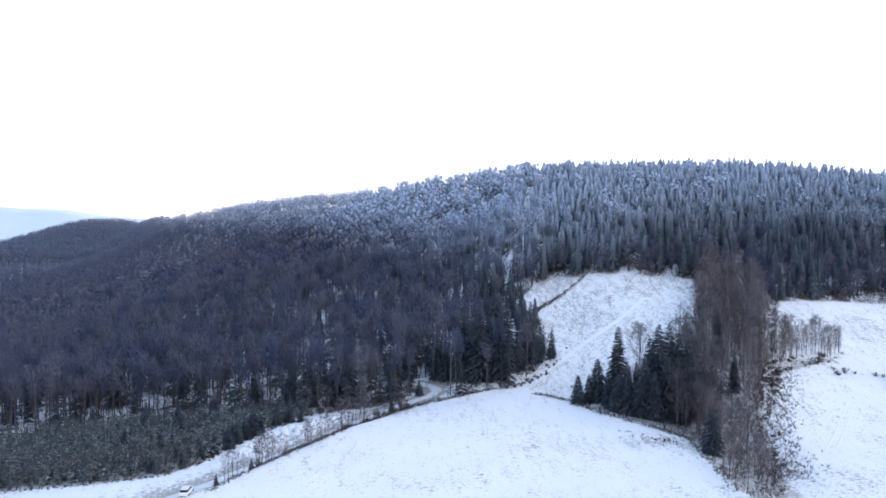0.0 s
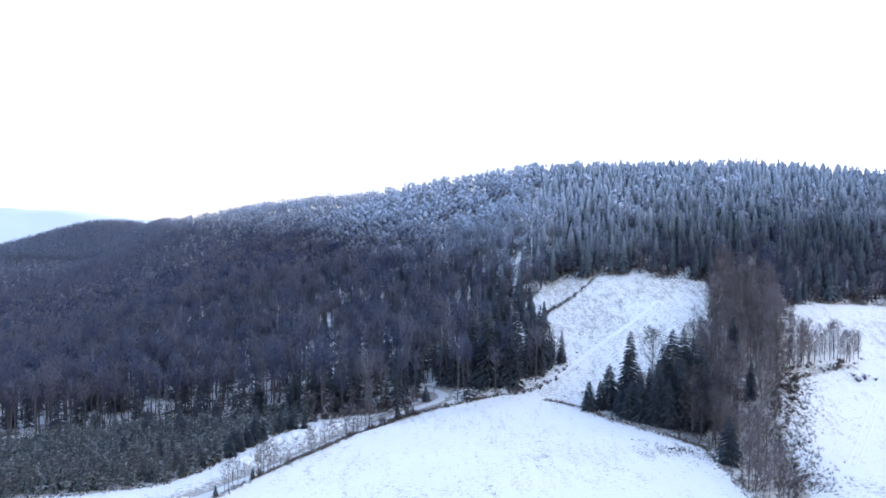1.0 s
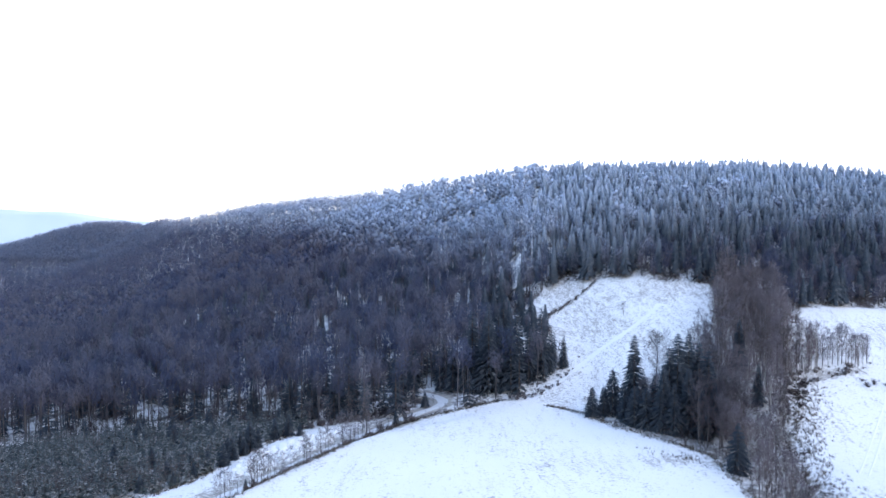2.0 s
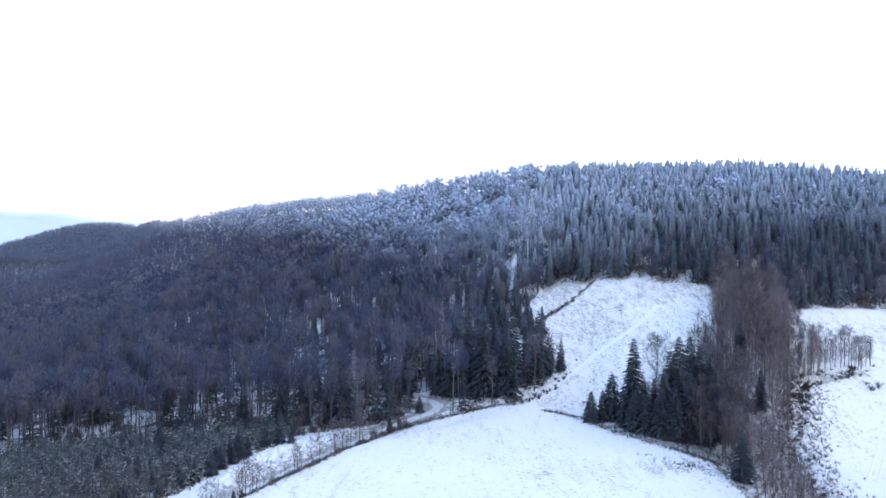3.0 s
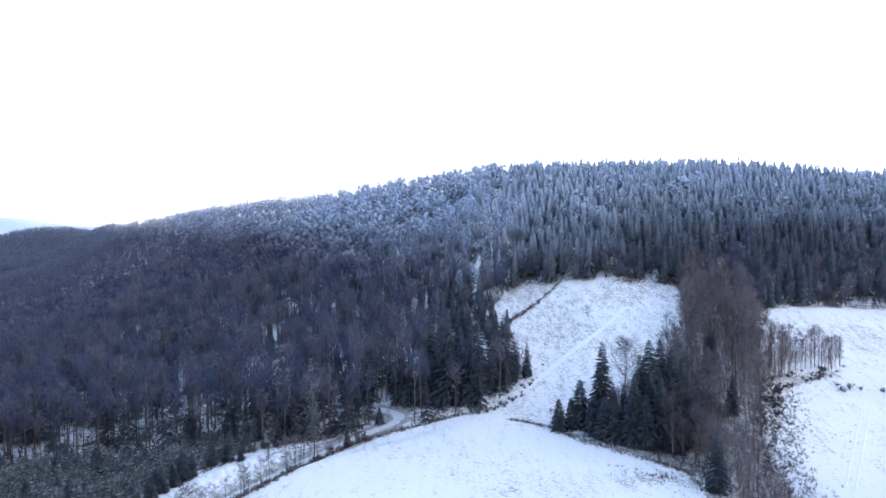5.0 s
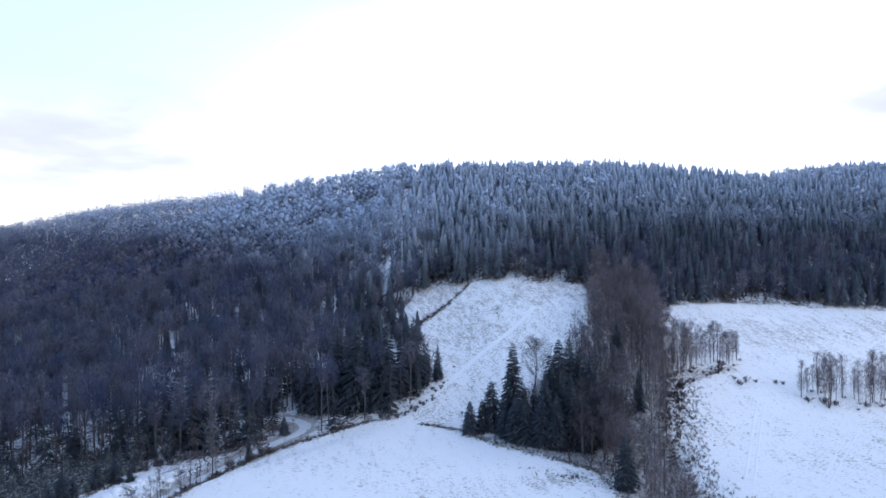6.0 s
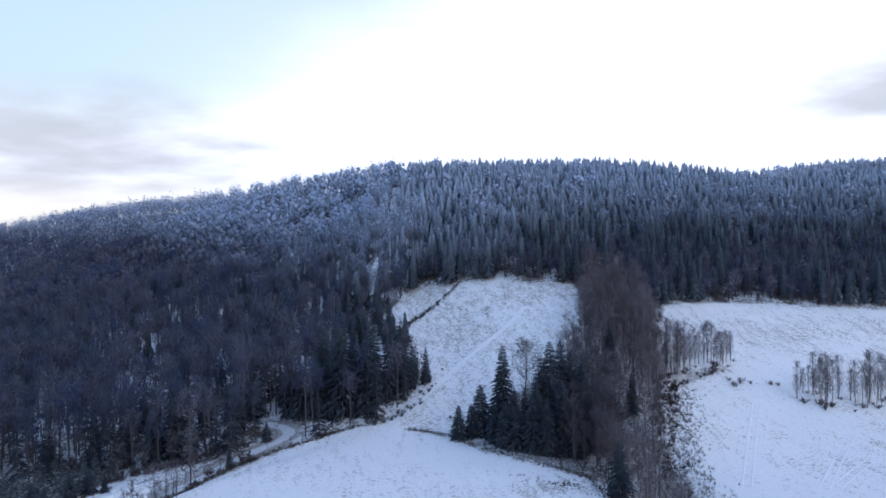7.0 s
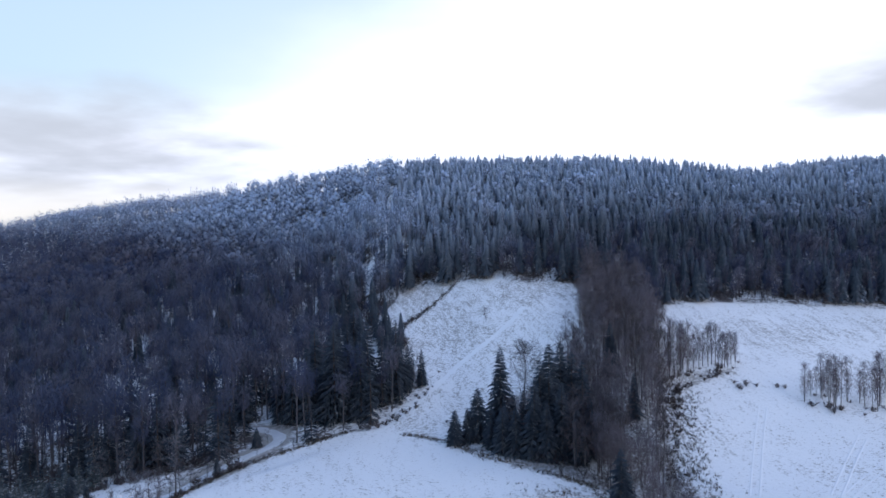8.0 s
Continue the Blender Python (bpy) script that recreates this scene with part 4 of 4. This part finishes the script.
for k, (x, y, h) in enumerate([(-7.4, 211, 4.8), (-14.9, 196, 4.2), (-50.5, 180, 7.6), (-46.8, 190, 6), (-43.8, 193, 5.8), (-52.6, 179, 5.4), (-40.5, 192, 3.6), (-49, 182, 5.1), (-54.5, 175, 5.1), (-69, 203, 8), (-78, 199, 7.5), (-41.5, 146, 2.4), (-86.2, 196.2, 7.4), (-75, 192.2, 6), (-53.3, 168.3, 5.4), (-52.6, 172.8, 5.8), (-56.1, 165.3, 4.7), (-60.3, 166.3, 4.4), (-63.8, 161.3, 4.2), (-67.6, 179.7, 5), (-110.3, 213, 6), (-92, 212, 5), (-57.5, 160.5, 3.2), (-60, 155, 3.4), (-66, 152.5, 3.8), (-45.3, 134.5, 2.2), (-51, 176.5, 4.4), (-72, 172, 5.2), (-84, 178, 5.5)]):
    small_spruce.put(k, x, y, h, k * 83)

# ---- bank along the lane: small trees and bushes ----
for k, (x, y, h) in enumerate([(-34.6, 156.2, 5), (-33.3, 156.7, 3.2), (-32.1, 157.9, 6.7), (-31, 159, 4.4), (-30.3, 163.2, 4.3), (-28.8, 165.8, 5.2), (-28, 167.4, 4), (-27.5, 169, 3), (-25.8, 171, 3.4), (-24.3, 181, 4.2), (-21.9, 187.5, 6.6), (-17.2, 211, 6),
                               (-2.9, 204.5, 1.8), (-1.3, 205, 2.4), (1.5, 206, 2.8), (4.6, 207, 1.6), (6.2, 208, 1.8), (-38, 150, 5.5), (-39, 148.5, 6), (-37, 151.5, 5), (-40, 147, 5.5), (-7, 206, 3.2), (-5, 213, 3), (9, 211, 2.4), (-36, 153.5, 4.6), (-29.6, 161, 3.8), (-43.9, 137.8, 5.5), (-43.1, 138.3, 6), (-42.4, 138.8, 5), (-41.7, 141.3, 4), (-44.4, 136.8, 4), (-24.8, 177, 3.4), (-19.5, 190, 4.6), (-13, 199, 5), (-28.1, 164.7, 7), (-25.6, 170.6, 8), (-22.5, 174.3, 6.5), (-21.6, 186, 12), (-24.1, 173, 7.5), (-39.5, 147.5, 7), (-38.6, 149, 6.5), (-40.4, 146.4, 6.2), (-31.8, 158.6, 5.8)]):
    sapling.put(k, x, y, h, k * 53)
bush = Stock([make("bush", lambda k=k: shrub(390 + k, (1.25, 1.5, 1.1)[k], 14, 190, (2.0, 1.5, 2.4)[k]), "bark", ("twig_shrub", "twig_birch", "twig_belt")[k], ("reddish-brown leafless bush in snow", "greyish leafless bush in snow", "low brown leafless bush in snow")[k], "bush", "bushes") for k in range(3)], [2, 2, 2])
HEDGE = [(-41, 145), (-37.5, 150.5), (-34.5, 156), (-30, 163), (-25.5, 171), (-23.5, 180), (-20.5, 187), (-16, 194), (-11, 198.5)]
BUSHES = [(-18.9, 192.5, 2.4), (-12.1, 198, 3.8), (-10.6, 199, 4), (-18.3, 193.5, 2), (19.9, 210.5, 2.9), (22.3, 211, 2.8), (24.3, 211.5, 2), (27.4, 213, 2.2), (30.3, 216, 2), (33, 218, 1.7), (36.7, 224, 1.7), (43, 236, 1.3), (21, 213, 2.5), (18, 212, 2.2),
          (114.7, 199, 1.8), (114.5, 196, 2.3), (117, 197.3, 2.4), (119.8, 197, 1.7), (125.3, 196, 1.8), (127, 195.5, 1.4), (128, 186.8, 2.6), (131.3, 185.5, 2.8), (131.2, 183.4, 2.4), (138.2, 181.5, 1.4), (134, 184.5, 2.2), (142, 183, 2), (146, 182.5, 2.2), (150, 183, 2),
          (39.8, 209, 1.3), (46.5, 250, 1.0), (64, 262, 1.0), (-36, 154, 1.6), (-32, 159, 1.5), (-29, 165, 1.4), (-25, 174, 1.5), (-22, 187, 1.5), (41.5, 193.8, 1.0), (44, 189.5, 1.0), (25.5, 213, 1.6), (28.6, 215, 1.2), (31.5, 217.5, 1.3), (33.5, 220, 1.5), (35, 222.5, 1.2), (38, 226.5, 1.1), (29.5, 217, 1.8), (34, 224, 1.6), (26.5, 214.5, 2.0), (39.5, 228, 0.9)]
for k, (x, y, h) in enumerate(BUSHES):
    bush.put(k, x, y, h, k * 91)
for k, (x, y, h) in enumerate(GROVE_A + GROVE_B):
    if k % 2 == 0:
        bush.put(k, x + rnd.uniform(-1.2, 1.2), y - rnd.uniform(0.3, 1.5), rnd.uniform(0.8, 1.7), k * 29)
for k in range(34):     # hedge on the field bank
    q = k / 33 * 8.0
    i = int(min(q, 7.99))
    (ax, ay), (bx2, by2) = HEDGE[i], HEDGE[i + 1]
    x, y = ax + (bx2 - ax) * (q - i) + rnd.uniform(-0.7, 0.3), ay + (by2 - ay) * (q - i) + rnd.uniform(-0.6, 0.6)
    bush.put(k, x, y, rnd.uniform(1.0, 2.3), k * 33)
    if k % 2:
        sapling.put(k, x - 0.5, y + 0.6, rnd.uniform(2.5, 5.5), k * 71)
for k in range(30):     # brush on the wood's side of the lane
    q = k / 29
    x, y = -41 + 30 * q + rnd.uniform(-1.5, 1.5), 199.5 + 11 * q + rnd.uniform(-1.2, 1.2)
    if polyline_distance(np.array([x]), np.array([y]), LANE)[0] > 3.0:
        bush.put(k, x, y, rnd.uniform(1.5, 3.2), k * 41)
        if k % 3 == 0:
            sapling.put(k, x + 1.5, y + 1.0, rnd.uniform(4, 8), k * 17)
for k in range(26):     # hedge across the upper meadow
    q = k / 25
    bush.put(k, 62 + (37 - 62) * q + rnd.uniform(-0.8, 0.8), 296 + (270 - 296) * q + rnd.uniform(-0.8, 0.8), rnd.uniform(0.7, 1.1) * (1.0 + 1.3 * smooth(0.3, 0.9, q)), k * 37)
X, Y, _ = scatter(60, 125, 126, 212, 1.75, 42)
count = 0
for x, y in zip(X, Y):
    if inside(np.array([x]), np.array([y]), SCRUB)[0] and rnd.random() < (0.72 if y > 172 else 0.5) and count < 260:
        bush.put(rnd.randrange(3), float(x), float(y), rnd.choice((0.7, 0.9, 1.1, 1.5, 2.0)) * (1.25 if y > 176 else 0.9), rnd.uniform(0, 360))
        count += 1

# ---- young plantation ----
X, Y, _ = scatter(-150, -38, 138, 218, 2.1, 43)
keep = inside(X, Y, PLANTATION) & in_reach(X, Y, 0.2)
X, Y = X[keep], Y[keep]
grow = np.random.default_rng(9)
young = [spruce(400 + k, 3.6, 1.3, 6, 6, False, 0.0) for k in range(4)]
plant_many("young_spruces", young, X, Y, grow.uniform(0.6, 1.5, len(X)), [MAT["bark_spruce"], MAT["needle_young"]], "dense grey-green young spruce plantation dusted with snow", "plantation", 44)
pickb = grow.random(len(X)) < 0.22 * smooth(0.0, 0.7, waves(X, Y, 9, 4) + 0.3) + 0.6 * (1 - smooth(158, 172, Y)) * (X < -57)
plant_many("young_birches", [bare_tree(410 + k, 4.5, 0.9, 0.2, 7, 60, 0.9, 0.045) for k in range(3)], X[pickb] + 0.6, Y[pickb] + 0.5, grow.uniform(0.6, 1.2, pickb.sum()), [MAT["bark"], MAT["twig_shrub"]], "brown leafless young birches among the plantation", "plantation", 45)

# ---- lane, wheel tracks, snow heaps ----
tagged(new("lane", ribbon("lane", LANE, 3.6, 0.10, MAT["lane"])), "snow-packed lane bending into the wood", "lane", kind="structure")
tagged(new("forest_road", ribbon("forest_road", WOOD_ROAD, 4.0, 0.12, MAT["lane"])), "snow-covered road through the leafless wood", "road", kind="structure")
tagged(new("gully_track", ribbon("gully_track", GULLY, 1.8, 0.08, MAT["lane"])), "eroded snowy track down through the wood", "track", kind="structure")
tagged(new("meadow_path", ribbon("meadow_path", [(24, 210.5), (32, 219), (41, 229), (50, 238.5), (60, 245.5), (70, 251.5), (76, 257)], 2.4, 0.02, MAT["rut"])), "trodden snowy path up the meadow", "path", kind="structure")
TRACKS = [[(86.5, 151.5), (100.8, 170.2), (115, 187.9)], [(101.4, 148.6), (116.9, 162.4), (129.5, 172.7)], [(103.1, 147.8), (113.5, 154.4), (122.9, 159.7)]]
for line in TRACKS:
    dx, dy = line[-1][0] - line[0][0], line[-1][1] - line[0][1]
    n = math.hypot(dx, dy)
    ox, oy = -dy / n * 0.85, dx / n * 0.85
    for sg in (-1, 1):
        tagged(new("wheel_track", ribbon("wheel_track", [(x + sg * ox, y + sg * oy) for x, y in line], 0.55, 0.05, MAT["rut"])), "wheel track pressed into the snowy meadow", "track", kind="structure")


def snow_mound(seed):
    """A rounded ploughed heap of snow."""
    bm = bmesh.new()
    bmesh.ops.create_icosphere(bm, subdivisions=2, radius=1.0)
    for v in bm.verts:
        n = noise.noise(v.co * 1.3 + Vector((seed * 3.1, 0, 0)))
        v.co = Vector((v.co.x * (1 + 0.25 * n), v.co.y * (1 + 0.2 * n), v.co.z * 0.55 * (1 + 0.3 * n)))
    for f in bm.faces:
        f.smooth = True
    me = bpy.data.meshes.new("snow_mound")
    bm.to_mesh(me)
    bm.free()
    me.materials.append(MAT["rut"])
    return me


heaps = [snow_mound(k) for k in range(4)]
HEAP_ZONE = [(-51, 160), (-50, 172), (-46, 183), (-39, 191), (-30, 194), (-30, 184), (-35.5, 171), (-42, 159)]
X, Y, _ = scatter(-52, -28, 156, 198, 2.3, 46)
for x, y in zip(X, Y):
    if inside(np.array([x]), np.array([y]), HEAP_ZONE)[0]:
        ob = tagged(new("snow_mound", heaps[rnd.randrange(4)]), "low rounded mound of snow beside the lane", "snow mound", "snow mounds by the lane")
        s = rnd.uniform(0.8, 1.25)
        ob.matrix_basis = pose(float(x), float(y), float(height(x, y)) + 0.02, 0, 0, rnd.uniform(0, 360)) @ Matrix.Diagonal((s, s, s * rnd.uniform(1.1, 1.8), 1))


# ---- dry grass along banks and field edges ----
def grass_tuft(seed, h, blades):
    r = random.Random(seed)
    s = Shape(0.0, 1.0, 1.0)
    for k in range(blades):
        a, o = r.uniform(0, 6.28), r.uniform(0, 0.3)
        b = np.array((math.cos(a) * o, math.sin(a) * o, -0.05))
        e = b + (r.gauss(0, 0.25) * h, r.gauss(0, 0.25) * h, h * r.uniform(0.6, 1.0))
        w = np.array((-math.sin(a), math.cos(a), 0)) * 0.03
        s.tri(tuple(b - w), tuple(b + w), tuple(e), 0)
    return s.arrays()


def along(line, count, width, seed):
    r = random.Random(seed)
    out = []
    for k in range(count):
        q = r.uniform(0, len(line) - 1.001)
        i = int(q)
        t = q - i
        out.append((line[i][0] + (line[i + 1][0] - line[i][0]) * t + r.gauss(0, width), line[i][1] + (line[i + 1][1] - line[i][1]) * t + r.gauss(0, width)))
    return np.array(out)


MAT["straw"] = twig_material("dry_grass", (0.10, 0.085, 0.070), (0.20, 0.17, 0.14), False)
BANK_LINE = [(-46, 131), (-40, 146), (-34.5, 156), (-29.5, 164), (-25, 172), (-23, 181), (-20, 188), (-13, 197.5), (-6, 202.5), (1, 205.5), (8, 209), (15, 211.5)]
tufts = np.concatenate([along(BANK_LINE, 900, 0.55, 1), along([(28, 205), (31, 203.5), (34, 201), (38, 197.5)], 130, 0.45, 2), along([(39, 195), (44, 185.5), (55, 172.5), (61, 167), (59, 146), (57.5, 130)], 500, 0.9, 3),
                        along([(72, 140), (79, 160), (88, 180), (98, 197)], 1300, 2.8, 4), along([(-97, 146), (-78, 146), (-62, 149), (-56, 159), (-53, 172), (-47, 187), (-40, 195)], 500, 0.7, 5), along([(62, 296), (37, 270)], 300, 0.7, 6), along([(45, 167), (52, 163), (60, 158)], 70, 1.9, 9),
                        along([(28, 286), (47, 312), (63, 300), (84, 284), (101, 277)], 140, 1.2, 7), along([(120, 252), (142, 260), (160, 260), (230, 263)], 160, 1.4, 8)])
plant_many("dry_grass", [grass_tuft(500 + k, 0.6, 9) for k in range(4)], tufts[:, 0], tufts[:, 1], np.random.default_rng(3).uniform(0.7, 1.6, len(tufts)), [MAT["straw"]], "brown dry grass standing through snow along the edges", "grass", 51)


# ---- rail fence by the lane ----
def fence():
    pts = [(-9.5, 199.2), (-7.4, 200.9), (-5.3, 202.4), (-3.2, 203.6), (-1.0, 204.6)]
    mat = MAT["bark"]
    root = tagged(new("rail_fence"), "weathered grey wooden rail fence on the field bank", "fence")
    x0, y0 = pts[0]
    z0 = float(height(x0, y0))
    root.matrix_basis = pose(x0, y0, z0)
    tops = []
    for x, y in pts:
        s = Shape()
        z = float(height(x, y)) - z0
        s.tube([(x - x0, y - y0, z - 0.3), (x - x0, y - y0, z + 0.6), (x - x0 + 0.02, y - y0, z + 1.15)], [0.07, 0.065, 0.06], 6, 0)
        part("post", s.arrays(), 0, mat, root)
        tops.append(np.array((x - x0, y - y0, z)))
    for lift_z in (0.55, 0.98):
        for a, b in zip(tops, tops[1:]):
            s = Shape()
            d = (b - a) / np.linalg.norm(b - a)
            side = np.array((-d[1], d[0], 0)) * 0.035
            up = np.array((0, 0, 0.05))
            p, q = a + (0, 0, lift_z) - d * 0.1, b + (0, 0, lift_z) + d * 0.1
            c8 = [tuple(w + i * side + j * up) for w in (p, q) for i, j in ((-1, -1), (1, -1), (1, 1), (-1, 1))]
            for i in range(4):
                j = (i + 1) % 4
                s.tri(c8[i], c8[j], c8[4 + j], 0)
                s.tri(c8[i], c8[4 + j], c8[4 + i], 0)
            for quad in ((0, 3, 2, 1), (4, 5, 6, 7)):
                s.tri(c8[quad[0]], c8[quad[1]], c8[quad[2]], 0)
                s.tri(c8[quad[0]], c8[quad[2]], c8[quad[3]], 0)
            part("rail", s.arrays(), 0, mat, root)


fence()


# ---- parked car on the lane ----
def plain(name, colour, roughness):
    m = Nodes(name, roughness)
    return m.done(m.mix(m.noise(3.0, 3), tuple(c * 0.92 for c in colour), colour))


def car(x, y, turn):
    paint, glass, rubber = plain("white_car_paint", (0.78, 0.79, 0.80), 0.3), plain("dark_car_glass", (0.02, 0.025, 0.03), 0.08), plain("tyre_rubber", (0.02, 0.02, 0.02), 0.8)
    root = tagged(new("car"), "small white car parked on the snowy lane", "car")
    root.matrix_basis = pose(x, y, float(height(x, y)) + 0.08, 0, 0, turn)

    def loft(name, sections, mat, bevel=0.06):
        bm = bmesh.new()
        rings = []
        for px, w, z0, z1 in sections:
            rings.append([bm.verts.new((px, s * w, z)) for s, z in ((-1, z0), (1, z0), (1, z1), (-1, z1))])
        for a, b in zip(rings, rings[1:]):
            for i in range(4):
                bm.faces.new((a[i], a[(i + 1) % 4], b[(i + 1) % 4], b[i]))
        bm.faces.new(rings[0][::-1])
        bm.faces.new(rings[-1])
        bmesh.ops.recalc_face_normals(bm, faces=bm.faces)
        bmesh.ops.bevel(bm, geom=bm.edges[:], offset=bevel, segments=2, affect="EDGES")
        me = bpy.data.meshes.new(name)
        bm.to_mesh(me)
        bm.free()
        me.materials.append(mat)
        ob = new(name, me)
        ob.parent = root
        return ob

    loft("body", [(-2.05, 0.74, 0.35, 0.78), (-1.6, 0.83, 0.28, 0.93), (1.0, 0.85, 0.26, 0.93), (1.75, 0.80, 0.28, 0.84), (2.08, 0.70, 0.36, 0.68)], paint)
    loft("cabin_glass", [(-1.75, 0.72, 0.90, 0.98), (-1.25, 0.68, 0.90, 1.40), (0.25, 0.68, 0.90, 1.42), (0.98, 0.74, 0.90, 0.96)], glass, 0.03)
    loft("roof", [(-1.62, 0.70, 1.30, 1.40), (-0.5, 0.73, 1.36, 1.49), (0.42, 0.70, 1.33, 1.44)], paint, 0.03)
    for wx in (-1.28, 1.30):
        for wy in (-0.76, 0.76):
            bm = bmesh.new()
            bmesh.ops.create_cone(bm, cap_ends=True, segments=18, radius1=0.31, radius2=0.31, depth=0.2, matrix=pose(wx, wy, 0.31, 90, 0, 0))
            bmesh.ops.bevel(bm, geom=[e for e in bm.edges if len(e.link_faces) == 2 and e.calc_face_angle(0) > 1], offset=0.03, segments=2, affect="EDGES")
            me = bpy.data.meshes.new("wheel")
            bm.to_mesh(me)
            bm.free()
            me.materials.append(rubber)
            ob = new("wheel", me)
            ob.parent = root


car(-49.7, 130.6, 92)


# ---- fallen branches between lane and wood ----
def fallen_branch(seed):
    r = random.Random(seed)
    s = Shape()
    L = r.uniform(3.0, 5.0)
    pts = [(-L / 2, 0, 0.12), (-L / 6, r.uniform(-0.2, 0.2), 0.2), (L / 4, r.uniform(-0.3, 0.3), 0.24), (L / 2, r.uniform(-0.4, 0.4), 0.35)]
    for (a, b), rad in zip(zip(pts, pts[1:]), (0.11, 0.085, 0.06)):
        s.tube([(a[0], a[1], a[2] - rad), (b[0], b[1], b[2] - rad * 0.8)], [rad, rad * 0.8], 6, 0)
        s.tube([(a[0], a[1], a[2] + rad), (b[0], b[1], b[2] + rad * 0.8)], [rad * 0.5, rad * 0.4], 6, 0)
    for k in range(16):
        q = r.uniform(-0.3, 0.5) * L
        d = np.array((r.uniform(0.2, 1.0), r.gauss(0, 0.6), r.uniform(0.1, 0.8))) * r.uniform(0.5, 1.2)
        b = np.array((q, 0, 0.22))
        w = np.array((0.0, 0.03, 0.03))
        s.tri(tuple(b - w), tuple(b + w), tuple(b + d), 1)
    return s.arrays()


for k, (x, y, turn) in enumerate([(-27, 193.5, 35), (-24, 196.5, 20), (-30, 190.5, 60), (-20.5, 199.5, 15), (-33, 195, 40), (-17.5, 202.5, 50), (-28, 198, 10), (79.5, 166.5, 35), (77, 164.6, 30)]):
    arr = fallen_branch(700 + k)
    root = tagged(new("fallen_branch"), "dark fallen branch lying in the snow", "branch", "fallen branches")
    part("bough", arr, 0, MAT["bark"], root)
    part("twigs", arr, 1, MAT["twig"], root)
    root.matrix_basis = pose(x, y, float(height(x, y)), 0, 0, turn)
